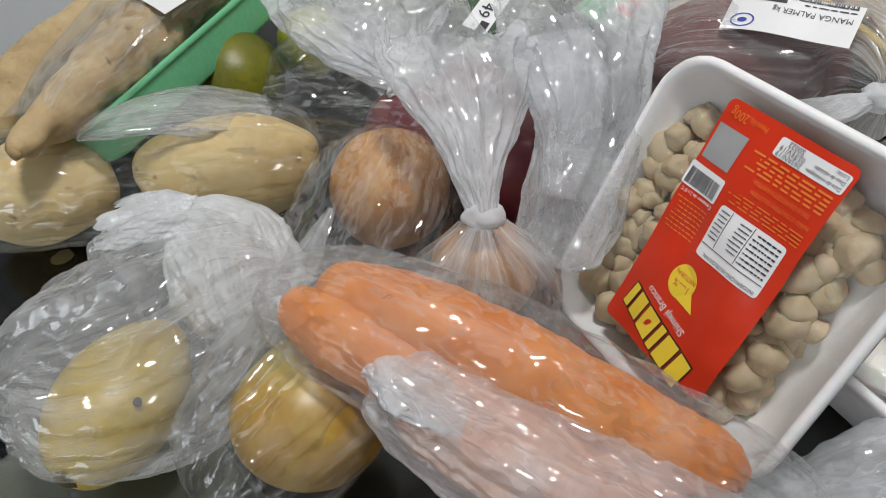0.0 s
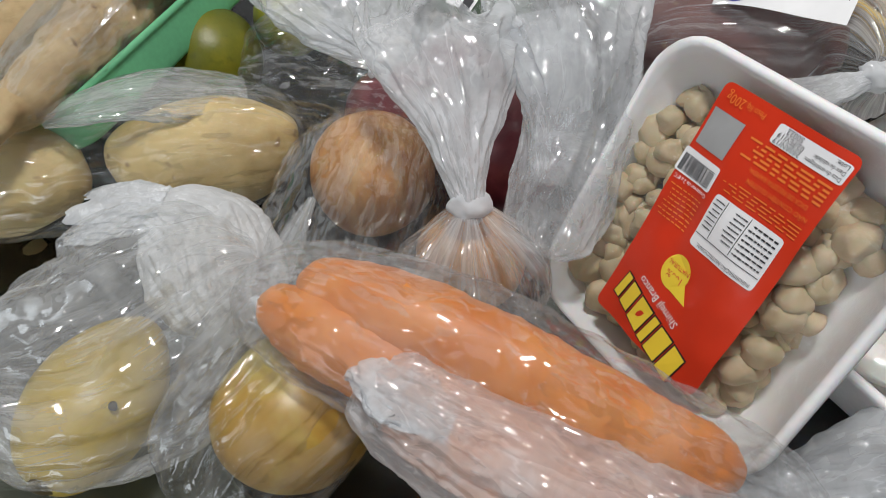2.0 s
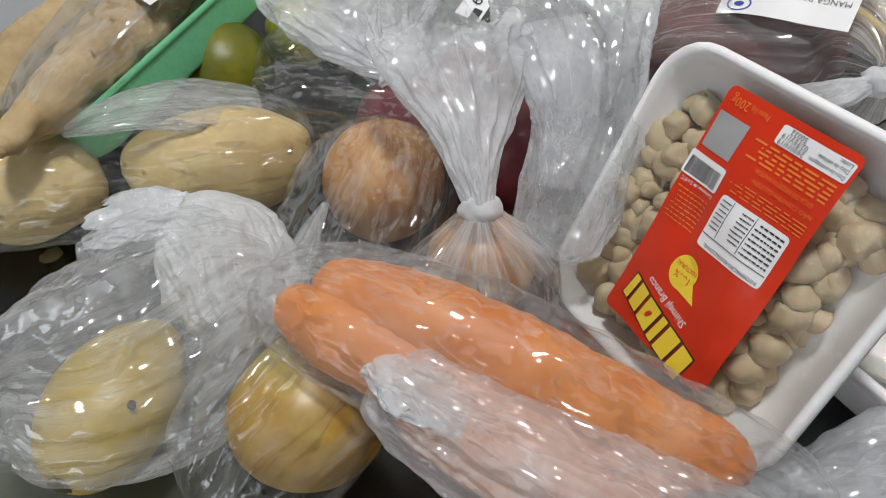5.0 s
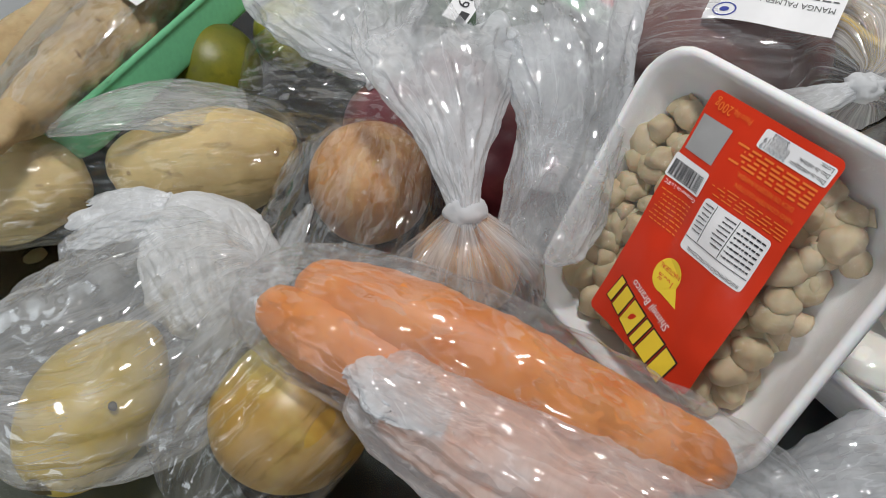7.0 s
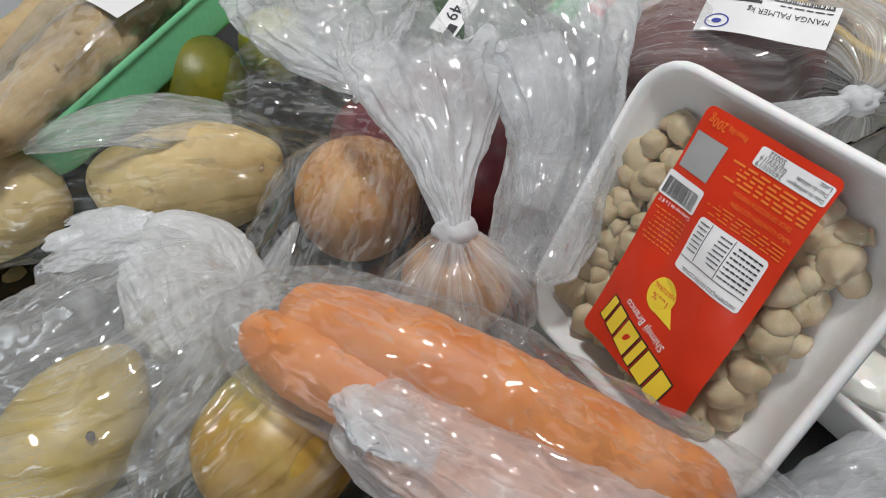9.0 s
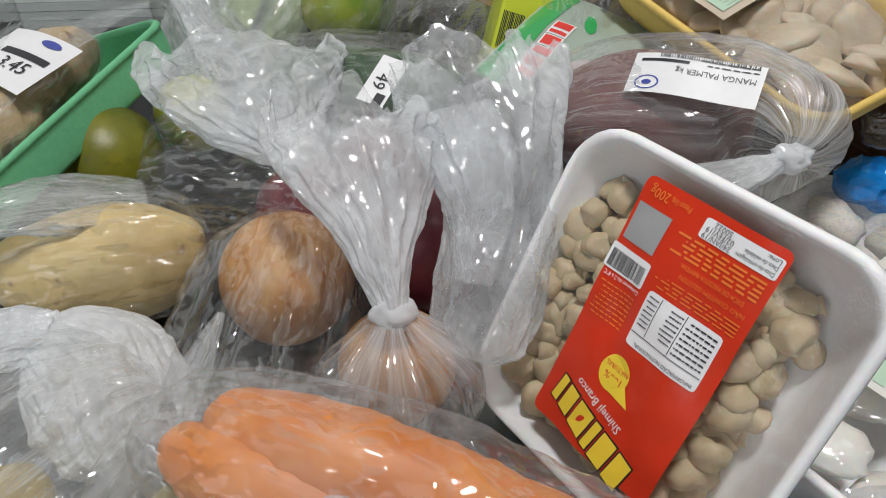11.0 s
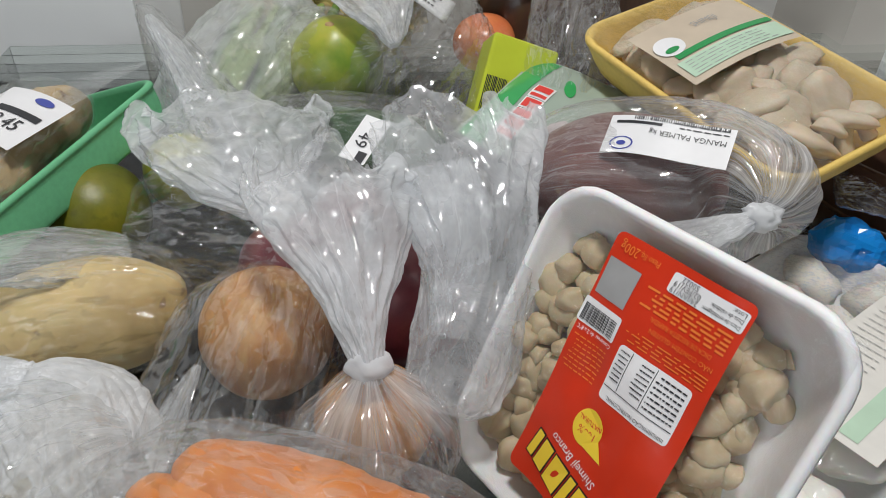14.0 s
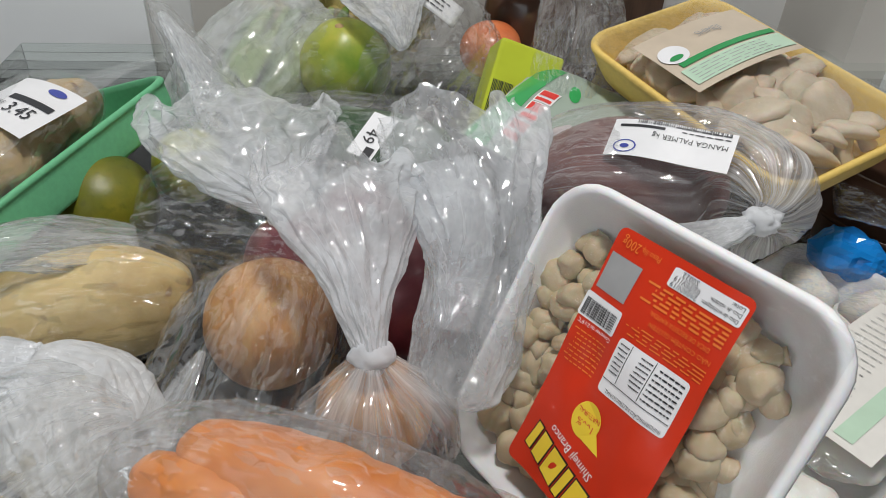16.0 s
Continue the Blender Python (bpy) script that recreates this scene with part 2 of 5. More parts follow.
FOAM_YELLOW = plain("yellow_foam", (0.82, 0.58, 0.16), 0.5, 0.05, 260, 0.25)
FOAM_GREEN = plain("green_foam", (0.16, 0.52, 0.27), 0.5, 0.06, 260, 0.25)
RED = plain("red_label", (0.64, 0.036, 0.010), 0.28, 0.04, 30, 0.05)
PAPER = plain("label_paper", (0.82, 0.82, 0.83), 0.45, 0.03, 60, 0.05)
CREAM = plain("cream_label", (0.58, 0.49, 0.38), 0.3, 0.04)
PANEL_GREY = plain("grey_print", (0.34, 0.34, 0.34), 0.4, 0.05)
ORANGE_INK = plain("orange_ink", (0.80, 0.20, 0.035), 0.35, 0.03)
YELLOW_INK = plain("yellow_ink", (0.90, 0.66, 0.05), 0.35, 0.03)
BLACK_INK = plain("black_ink", (0.02, 0.02, 0.025), 0.4, 0.05)
WHITE_INK = plain("white_ink", (0.85, 0.85, 0.85), 0.4, 0.03)
BLUE_INK = plain("blue_ink", (0.05, 0.07, 0.35), 0.4, 0.03)
GREEN_INK = plain("green_ink", (0.03, 0.30, 0.09), 0.35, 0.05)
PALE_GREEN_INK = plain("pale_green_ink", (0.50, 0.68, 0.52), 0.35, 0.04)
RED_INK = plain("red_ink", (0.72, 0.05, 0.04), 0.35, 0.05)
CREAM_PALE = plain("pale_cream_label", (0.76, 0.74, 0.69), 0.3, 0.04)
LIME_PACK = plain("lime_packet", (0.55, 0.62, 0.05), 0.22, 0.06, 30, 0.1)
GREEN_PACK = plain("green_packet", (0.04, 0.36, 0.10), 0.2, 0.08, 30, 0.2)
PALE_PACK = plain("pale_packet", (0.36, 0.44, 0.37), 0.22, 0.08, 30, 0.2)
BLUE_PACK = plain("blue_packet", (0.01, 0.24, 0.70), 0.2, 0.1, 30, 0.2)
BROWN_PLASTIC = plain("brown_plastic", (0.09, 0.045, 0.03), 0.2, 0.15, 20, 0.1)
RED_PLASTIC = plain("red_plastic", (0.40, 0.02, 0.02), 0.3, 0.06)
DARK_BASE = plain("dark_table_base", (0.012, 0.011, 0.011), 0.35, 0.2, 30, 0.1)
SHADED_BASE = plain("shaded_table_base", (0.12, 0.118, 0.088), 0.5, 0.06, 14, 0.1)
WALL_WHITE = plain("white_wall_paint", (0.88, 0.895, 0.90), 0.6, 0.02, 6, 0.1)
WALL_GREY = plain("grey_wall_paint", (0.68, 0.68, 0.66), 0.6, 0.02, 6, 0.1)
WALL_BEIGE = plain("beige_wall_paint", (0.52, 0.50, 0.46), 0.6, 0.03, 6, 0.1)
DIM_CEILING = plain("dim_ceiling", (0.36, 0.35, 0.34), 0.7, 0.03, 6, 0.1)
WALL_UNSEEN = plain("dim_room_wall", (0.20, 0.18, 0.17), 0.7, 0.03, 6, 0.1)
BROWN_WOOD = skin("brown_wood", (0.05, 0.03, 0.02), (0.08, 0.045, 0.03), (0.12, 0.07, 0.045), 20, streak=(6, 6, 0.6), rough=0.4, sss=0)
FLOOR_TILE = plain("floor_tile", (0.24, 0.235, 0.18), 0.4, 0.06, 5, 0.1)


# ---- builders ----
def part(name, bm, mat, parent, label="", smooth=True):
    """One mesh object under a thing, from a bmesh or a mesh in world places."""
    if isinstance(bm, bmesh.types.BMesh):
        me = bpy.data.meshes.new(name)
        bm.normal_update()
        bm.to_mesh(me)
        bm.free()
    else:
        me = bm
        me.name = name
    if smooth:
        me.polygons.foreach_set("use_smooth", [True] * len(me.polygons))
    me.materials.clear()
    me.materials.append(mat)
    ob = new(name, me)
    if parent is not None:
        ob.parent = parent
        m = parent.matrix_basis.copy()
        up = parent.parent
        while up is not None:
            m = up.matrix_basis @ m
            up = up.parent
        me.transform(m.inverted())
    if label:
        tagged(ob, label)
    if name in ("barcode", "small_print", "nutrition_print"):
        tagged(ob, kind="stuff")
    return ob


def thing(name, base, label, category, group=""):
    ob = new(name)
    ob.empty_display_size = 0.01
    ob.matrix_basis = Matrix.Translation(base)
    return tagged(ob, label, category, group)


def single(name, bm, mat, label, category, group="", kind="", smooth=True):
    return tagged(part(name, bm, mat, None, smooth=smooth), label, category, group, kind)


def spline(rows, n):
    P = np.array(rows, float)
    k = len(P)
    t = np.linspace(0, k - 1, n)
    i = np.clip(t.astype(int), 0, k - 2)
    f = (t - i)[:, None]
    p0, p1, p2, p3 = P[np.maximum(i - 1, 0)], P[i], P[i + 1], P[np.minimum(i + 2, k - 1)]
    return 0.5 * (2 * p1 + (p2 - p0) * f + (2 * p0 - 5 * p1 + 4 * p2 - p3) * f ** 2 + (3 * p1 - p0 - 3 * p2 + p3) * f ** 3)


def loft(rows, nu=48, nv=40, pleat=0.0, pk=3.0, crush=0.0, ck=60.0, seed=0, up=(0, 0, 1), ground=None, closed=True, rings=0.0, fine=0.0, ragged=0.0):
    """A tube along (x, y, z, side radius, upper radius) rows, with pleats that follow it and a crushed surface."""
    S = spline(rows, nv)
    C, R = S[:, :3], np.maximum(S[:, 3:5], 0.0006)
    T = np.gradient(C, axis=0)
    T /= np.linalg.norm(T, axis=1)[:, None] + 1e-9
    side = np.cross(T, np.array(up, float))
    side /= np.linalg.norm(side, axis=1)[:, None] + 1e-9
    top = np.cross(side, T)
    bm = bmesh.new()
    uvl = bm.loops.layers.uv.new("UVMap")
    grid = []
    off = Vector((seed * 7.31, seed * 3.17, seed * 1.73))
    for j in range(nv):
        row = []
        for i in range(nu):
            a = 2 * math.pi * i / nu
            ca, sa = math.cos(a), math.sin(a)
            d = side[j] * R[j, 0] * ca + top[j] * R[j, 1] * sa
            k = 1.0
            if pleat:
                q = Vector((ca * pk, sa * pk, j / nv * 2.5)) + off
                k += pleat * (noise.noise(q) + 0.6 * (1 - 2 * abs(noise.noise(q * 2.3))) - 0.3)
                if fine:
                    q = Vector((ca * pk * 4.5, sa * pk * 4.5, j / nv * 3.0)) + off
                    k += fine * pleat * (0.5 - 2 * abs(noise.noise(q)))
            if rings:
                k += rings * noise.noise(Vector((ca * 0.7, sa * 0.7, j * 0.9)) + off)
            p = Vector(C[j] + d * k)
            if ragged:
                w = max(0.0, j / (nv - 1) - 0.45) / 0.55
                p += Vector(T[j]) * ragged * w * w * 1.6 * (noise.noise(Vector((ca * 1.3, sa * 1.3, 0.3)) + off) + 0.5 * noise.noise(Vector((ca * 4, sa * 4, 0.9)) + off))
            if crush:
                q = p * ck + off
                w = 1 - 2 * abs(noise.noise(q)) + 0.5 * (1 - 2 * abs(noise.noise(q * 2.1)))
                n = Vector(d)
                if n.length > 0:
                    p += n.normalized() * crush * (w - 0.6)
            if ground is not None and p.z < ground:
                p.z = ground + 0.0006 * abs(noise.noise(p * 90))
            row.append(bm.verts.new(p))
        grid.append(row)
    for j in range(nv - 1):
        for i in range(nu):
            f = bm.faces.new((grid[j][i], grid[j][(i + 1) % nu], grid[j + 1][(i + 1) % nu], grid[j + 1][i]))
            for l, (u, v) in zip(f.loops, ((i, j), (i + 1, j), (i + 1, j + 1), (i, j + 1))):
                l[uvl].uv = (u / nu, v / nv)
    if closed:
        bm.faces.new(grid[0][::-1])
        bm.faces.new(grid[-1])
    return bm


def fold(rows, nu, nv, pleat, pk, crush, ck, seed, **more):
    """Loose film: soft large folds and pleats."""
    return loft(rows, int(nu * 1.4), nv, pleat * 0.85, pk, crush * 0.6, ck, seed, fine=0.10, **more)


def round_body(m, r, power=1.0, lump=0.0, lk=30.0, seed=0, tip=0.0, nu=40, nv=28):
    """A fruit: a lathed body with radii r, with lumps, a pointed or pinched top (tip), at the pose m."""
    bm = bmesh.new()
    bmesh.ops.create_uvsphere(bm, u_segments=nu, v_segments=nv, radius=1.0)
    off = Vector((seed * 5.3, seed * 2.9, seed * 1.1))
    for v in bm.verts:
        p = v.co.copy()
        s = 1 + lump * noise.noise(p * (lk / 30.0) + off) + 0.4 * lump * noise.noise(p * (lk / 12.0) + off)
        if tip and p.z > 0.6:
            w = (p.z - 0.6) / 0.4
            p.z += tip * w * w
        v.co = m @ Vector((p.x * r[0] * s, p.y * r[1] * s, p.z * r[2] * s))
    return bm


def frame_from(origin, x, y):
    """The pose whose x runs along x and whose z stands on x and y."""
    X = Vector(x).normalized()
    Z = X.cross(Vector(y)).normalized()
    Y = Z.cross(X)
    m = Matrix((X, Y, Z)).transposed().to_4x4()
    m.translation = Vector(origin)
    return m


def rounded(w, l, r, z, n=7):
    pts = []
    for cx, cy, a0 in ((w / 2 - r, l / 2 - r, 0), (-w / 2 + r, l / 2 - r, 90), (-w / 2 + r, -l / 2 + r, 180), (w / 2 - r, -l / 2 + r, 270)):
        for k in range(n):
            a = radians(a0 + 90 * k / (n - 1))
            pts.append((cx + r * math.cos(a), cy + r * math.sin(a), z))
    return pts


def tray_mesh(m, w, l, h, r=0.022, flare=0.016, lip=0.004):
    """A moulded foam tray: rounded lip, sloping walls with a soft foot, flat floor."""
    bm = bmesh.new()
    deep = [(0.0, 0.0), (0.10, 0.16), (0.30, 0.45), (0.55, 0.75), (0.80, 0.93), (1.0, 1.0)]
    rings = [rounded(w - 2 * flare - 0.012, l - 2 * flare - 0.012, r * 0.7, -h - 0.003)]
    rings += [rounded(w - 2 * flare * a - 0.0015, l - 2 * flare * a - 0.0015, r * (1 - 0.25 * a), -0.004 - (h - 0.001) * d) for a, d in deep[::-1]]
    rings += [rounded(w, l, r, -0.0035), rounded(w, l, r, -0.0015), rounded(w - 0.0015, l - 0.0015, r, -0.0003), rounded(w - 0.004, l - 0.004, r * 0.97, 0.0003)]
    rings += [rounded(w - 2 * lip - 2 * (flare - 0.002) * a, l - 2 * lip - 2 * (flare - 0.002) * a, r * (0.93 - 0.25 * a), -0.0004 - h * d) for a, d in deep]
    loops = [[bm.verts.new(m @ (Vector(p) + Vector((0, 0, 0.0006 * noise.noise(Vector(p) * 60))))) for p in ring] for ring in rings]
    n = len(loops[0])
    for a, b in zip(loops, loops[1:]):
        for i in range(n):
            bm.faces.new((a[i], a[(i + 1) % n], b[(i + 1) % n], b[i]))
    bm.faces.new(loops[0][::-1])
    bm.faces.new(loops[-1])
    return bm


def sheet_mesh(m, w, l, height, nx=24, ny=24, thick=0.0, corner=0.0):
    """A sheet over the rectangle w x l round the pose's origin; height(x, y) lifts it."""
    bm = bmesh.new()
    uvl = bm.loops.layers.uv.new("UVMap")

    def spot(i, j):
        x, y = w * (i / nx - 0.5), l * (j / ny - 0.5)
        dx, dy = abs(x) - w / 2 + corner, abs(y) - l / 2 + corner
        far = math.hypot(dx, dy)
        if corner and dx > 0 and dy > 0 and far > corner:
            x -= math.copysign(dx * (1 - corner / far), x)
            y -= math.copysign(dy * (1 - corner / far), y)
        return m @ Vector((x, y, height(x, y)))

    g = [[bm.verts.new(spot(i, j)) for i in range(nx + 1)] for j in range(ny + 1)]
    for j in range(ny):
        for i in range(nx):
            f = bm.faces.new((g[j][i], g[j][i + 1], g[j + 1][i + 1], g[j + 1][i]))
            for lp, (u, v) in zip(f.loops, ((i, j), (i + 1, j), (i + 1, j + 1), (i, j + 1))):
                lp[uvl].uv = (u / nx, v / ny)
    if thick:
        bm.normal_update()
        bmesh.ops.solidify(bm, geom=bm.faces[:], thickness=thick)
    return bm


def patch(m, x0, y0, x1, y1, lift, height, r=0.0, n=10):
    """A printed patch on a label: a thin sheet over x0..x1, y0..y1."""
    mm = m @ Matrix.Translation(((x0 + x1) / 2, (y0 + y1) / 2, 0))
    return sheet_mesh(mm, x1 - x0, y1 - y0, lambda x, y: height(x + (x0 + x1) / 2, y + (y0 + y1) / 2) + lift, n, n, corner=r)


def disc(m, cx, cy, rx, ry, lift, height, n=28):
    bm = bmesh.new()
    vs = [bm.verts.new(m @ Vector((cx + rx * math.cos(6.2832 * i / n), cy + ry * math.sin(6.2832 * i / n),
          height(cx + rx * math.cos(6.2832 * i / n), cy + ry * math.sin(6.2832 * i / n)) + lift))) for i in range(n)]
    bm.faces.new(vs)
    return bm


def lettering(body, size, m, x, y, lift, height, turn=0.0, wide=1.0):
    """Flat text in the built-in font, laid on a label."""
    cu = bpy.data.curves.new("text", "FONT")
    cu.body, cu.size, cu.resolution_u = body, size, 2
    ob = new("text", cu)
    me = bpy.data.meshes.new_from_object(ob.evaluated_get(bpy.context.evaluated_depsgraph_get()))
    bpy.data.objects.remove(ob)
    bpy.data.curves.remove(cu)
    c, s = math.cos(radians(turn)), math.sin(radians(turn))
    for v in me.vertices:
        px, py = v.co.x * wide, v.co.y
        qx, qy = x + c * px - s * py, y + s * px + c * py
        v.co = m @ Vector((qx, qy, height(qx, qy) + lift))
    return me


def bars(m, x0, y0, x1, y1, rows, lift, height, seed=0, thick=0.5, vertical=False):
    """Lines of unreadable print, as thin bars."""
    rnd = random.Random(seed)
    bm = bmesh.new()
    for k in range(rows):
        if vertical:
            a = x0 + (x1 - x0) * (k + 0.15) / rows
            b = a + (x1 - x0) / rows * rnd.uniform(0.25, 0.8)
            spans = [(a, y0, b, y1)]
        else:
            a = y0 + (y1 - y0) * (k + 0.25) / rows
            b = a + (y1 - y0) / rows * thick
            spans, x = [], x0
            end = x1 - (x1 - x0) * rnd.uniform(0, 0.2)
            while x < end:
                w = (x1 - x0) * rnd.uniform(0.06, 0.18)
                spans.append((x, a, min(x + w, end), b))
                x += w + (x1 - x0) * 0.035
        for xa, ya, xb, yb in spans:
            bm.faces.new([bm.verts.new(m @ Vector((px, py, height(px, py) + lift))) for px, py in ((xa, ya), (xb, ya), (xb, yb), (xa, yb))])
    return bm


def box_mesh(x0, y0, z0, x1, y1, z1, bevel=0.0):
    bm = bmesh.new()
    bmesh.ops.create_cube(bm, size=1.0, matrix=Matrix.Translation(((x0 + x1) / 2, (y0 + y1) / 2, (z0 + z1) / 2)) @ Matrix.Diagonal((x1 - x0, y1 - y0, z1 - z0, 1)))
    if bevel:
        bmesh.ops.bevel(bm, geom=bm.edges[:], offset=bevel, segments=3, affect="EDGES", profile=0.6)
    return bm


def ellipse_pose(c, axis, roll=0.0):
    """A pose at c whose z runs along axis."""
    q = Vector(axis).to_track_quat("Z", "Y")
    return Matrix.Translation(c) @ q.to_matrix().to_4x4() @ pose(0, 0, 0, 0, 0, roll)


def flat(x, y):
    return 0.0


# ---- the room ----
def structure(name, bm, mat, label, smooth=False):
    return single(name, bm, mat, label, name.split("_")[0], kind="structure", smooth=smooth)


structure("floor", box_mesh(-1.6, -2.2, -0.80, 1.9, 1.2, -0.75), FLOOR_TILE, "pale grey-green tiled kitchen floor")
# Out of view; coloured darker than white to weaken its reflection in glass.
structure("ceiling", box_mesh(-1.6, -2.2, 1.65, 1.9, 1.2, 1.70), DIM_CEILING, "unseen kitchen ceiling, darkened to keep reflections low")
structure("wall_back_white", box_mesh(-1.6, 0.955, -0.75, -0.230, 1.05, 1.65), WALL_WHITE, "smooth white painted kitchen wall")
# the wall's soft shading, put in as a greyer strip
structure("wall_back_grey", box_mesh(-0.230, 0.965, -0.75, -0.175, 1.05, 1.65), WALL_GREY, "strip of the back wall, greyed for its shading")
structure("wall_back_beige", box_mesh(-0.175, 0.955, -0.75, 0.27, 1.05, 1.65), WALL_BEIGE, "beige-grey painted kitchen wall")
structure("door_frame", box_mesh(0.27, 0.935, -0.75, 0.42, 1.05, 1.65), BROWN_WOOD, "dark brown wooden door frame")
structure("wall_back_right", box_mesh(0.42, 0.955, -0.75, 0.60, 1.05, 1.65), WALL_GREY, "grey painted kitchen wall")
structure("trim", box_mesh(0.60, 0.80, -0.75, 0.66, 1.05, 1.65), WALL_BEIGE, "beige-grey wall corner trim")
structure("wall_white_right", box_mesh(0.66, 0.70, -0.75, 1.9, 1.05, 1.65), WALL_WHITE, "white painted wall beside the table")
# Unseen closing walls, coloured dark so film and glass reflect a dim room.
structure("wall_left", box_mesh(-1.65, -2.2, -0.75, -1.6, 1.2, 1.65), WALL_UNSEEN, "unseen side wall, coloured dark to stand in for a dim room")
structure("wall_right", box_mesh(1.9, -2.2, -0.75, 1.95, 1.2, 1.65), WALL_UNSEEN, "unseen side wall, coloured dark to stand in for a dim room")
structure("wall_front", box_mesh(-1.6, -2.25, -0.75, 1.9, -2.2, 1.65), WALL_UNSEEN, "unseen wall behind the viewer, coloured dark for a dim room")

table = thing("dining_table", (0.25, 0.2, -0.75), "glass-topped dining table with a dark base panel", "table")
top = part("glass_top", box_mesh(-0.335, -0.55, -0.010, 0.95, 0.84, 0.0, 0.0015), GLASS, table, "clear greenish glass top", smooth=False)
top.visible_shadow = False
bm = bmesh.new()
lo = [(0.05, -0.5), (0.93, -0.5), (0.93, 0.60), (-0.135, 0.60), (-0.135, 0.228), (-0.076, 0.154), (0.05, 0.0)]
bm.faces.new([bm.verts.new((x, y, -0.016)) for x, y in lo])
bm.normal_update()
bmesh.ops.solidify(bm, geom=bm.faces[:], thickness=0.03)
part("base_panel", bm, DARK_BASE, table, "dark base panel", smooth=False)
# front of the pale under-glass surface, shade put into its olive colour
bm = bmesh.new()
bm.faces.new([bm.verts.new((x, y, -0.0165)) for x, y in ((-0.33, -0.5), (0.046, -0.5), (0.046, 0.0), (-0.079, 0.153), (-0.139, 0.227), (-0.139, 0.46), (-0.33, 0.46))])
bm.normal_update()
bmesh.ops.solidify(bm, geom=bm.faces[:], thickness=0.012)
part("pale_panel", bm, SHADED_BASE, table, "under-glass panel, front part coloured olive-grey for shade", smooth=False)
# rear of the same surface, whitened for brighter light and the wall's reflection
bm = bmesh.new()
bm.faces.new([bm.verts.new((x, y, -0.0165)) for x, y in ((-0.33, 0.463), (-0.139, 0.463), (-0.139, 0.604), (0.90, 0.604), (0.90, 0.836), (-0.33, 0.836))])
bm.normal_update()
bmesh.ops.solidify(bm, geom=bm.faces[:], thickness=0.012)
part("white_panel", bm, WALL_WHITE, table, "under-glass panel, rear part whitened for light and wall reflection", smooth=False)
for x, y in ((0.05, -0.35), (0.85, -0.35), (0.85, 0.5), (-0.1, 0.5)):
    part("leg", box_mesh(x - 0.03, y - 0.03, -0.75, x + 0.03, y + 0.03, -0.04, 0.004), DARK_BASE, table, smooth=False)

# ---- shimeji tray with the red label ----
LAB = Matrix(((-0.4779, -0.3924, -0.7859, 0.153), (0.8761, -0.2778, -0.3940, 0.204), (-0.0637, -0.8768, 0.4766, 0.143), (0, 0, 0, 1)))
TR = LAB @ Matrix.Translation((0.0338, 0.060, -0.002))
tray = thing("mushroom_tray", (0.12, 0.2, 0.005), "white foam tray of pale shimeji mushrooms under a red label", "food tray")
part("tray", tray_mesh(TR, 0.142, 0.143, 0.030, 0.024, 0.022), FOAM, tray, "white foam tray")
part("wrap", sheet_mesh(TR, 0.134, 0.136, lambda x, y: 0.0008 - 0.002 * math.cos(x * 24) * math.cos(y * 24) + 0.0008 * noise.noise(Vector((x * 60, y * 60, 3))), 40, 40), WRAP, tray, "clear cling film")


def lab_h(x, y):
    dent = 0.0016 * math.exp(-((x - 0.047) / 0.006) ** 2 - ((y - 0.052) / 0.010) ** 2)
    return 0.0016 + 0.0012 * math.sin(x * 55 + 0.4) + 0.0010 * math.sin(y * 60) + 0.0006 * math.sin(x * 130 + y * 90) - dent + 0.0007 * noise.noise(Vector((x * 90, y * 70, 1.0)))


label = part("label", sheet_mesh(LAB @ Matrix.Translation((0.0314, 0.0545, 0)), 0.0635, 0.112, lambda x, y: lab_h(x + 0.0314, y + 0.0545), 48, 72, corner=0.0035), RED, tray, "glossy red paper label")


def print_on(par, name, me, mat):
    return part(name, me, mat, par, smooth=False)


E1, E2 = 0.0003, 0.0006
print_on(label, "date_panel", patch(LAB, 0.001, 0.0020, 0.0335, 0.0100, E1, lab_h, 0.0012, 24), PAPER)
print_on(label, "lettering", lettering("Lote:", 0.0026, LAB, 0.0020, 0.0026, E2, lab_h), BLACK_INK)
print_on(label, "lettering", lettering("Data de validade:", 0.0024, LAB, 0.0020, 0.0050, E2, lab_h, wide=0.8), BLACK_INK)
print_on(label, "lettering", lettering("Data de embalagem:", 0.0024, LAB, 0.0020, 0.0075, E2, lab_h, wide=0.8), BLACK_INK)
print_on(label, "lettering", lettering("S0022", 0.0032, LAB, 0.0215, 0.0024, E2, lab_h), BLACK_INK)
print_on(label, "lettering", lettering("02/FEV/19", 0.0030, LAB, 0.0195, 0.0050, E2, lab_h), BLACK_INK)
print_on(label, "lettering", lettering("24/JAN/19", 0.0030, LAB, 0.0195, 0.0076, E2, lab_h), BLACK_INK)
print_on(label, "lettering", lettering("Peso líq.", 0.0036, LAB, 0.0400, 0.0022, E2, lab_h, wide=0.8), ORANGE_INK)
print_on(label, "lettering", lettering("200g", 0.0056, LAB, 0.0500, 0.0018, E2, lab_h, wide=0.85), ORANGE_INK)
print_on(label, "code_panel", patch(LAB, 0.0450, 0.0095, 0.0615, 0.0255, E1, lab_h, n=20), PANEL_GREY)
print_on(label, "small_print", bars(LAB, 0.0025, 0.0112, 0.0420, 0.0200, 5, E1, lab_h, 1), ORANGE_INK)
print_on(label, "lettering", lettering("DICA DE RECEITA RAPIDA:", 0.0027, LAB, 0.0055, 0.0212, E2, lab_h, wide=0.85), ORANGE_INK)
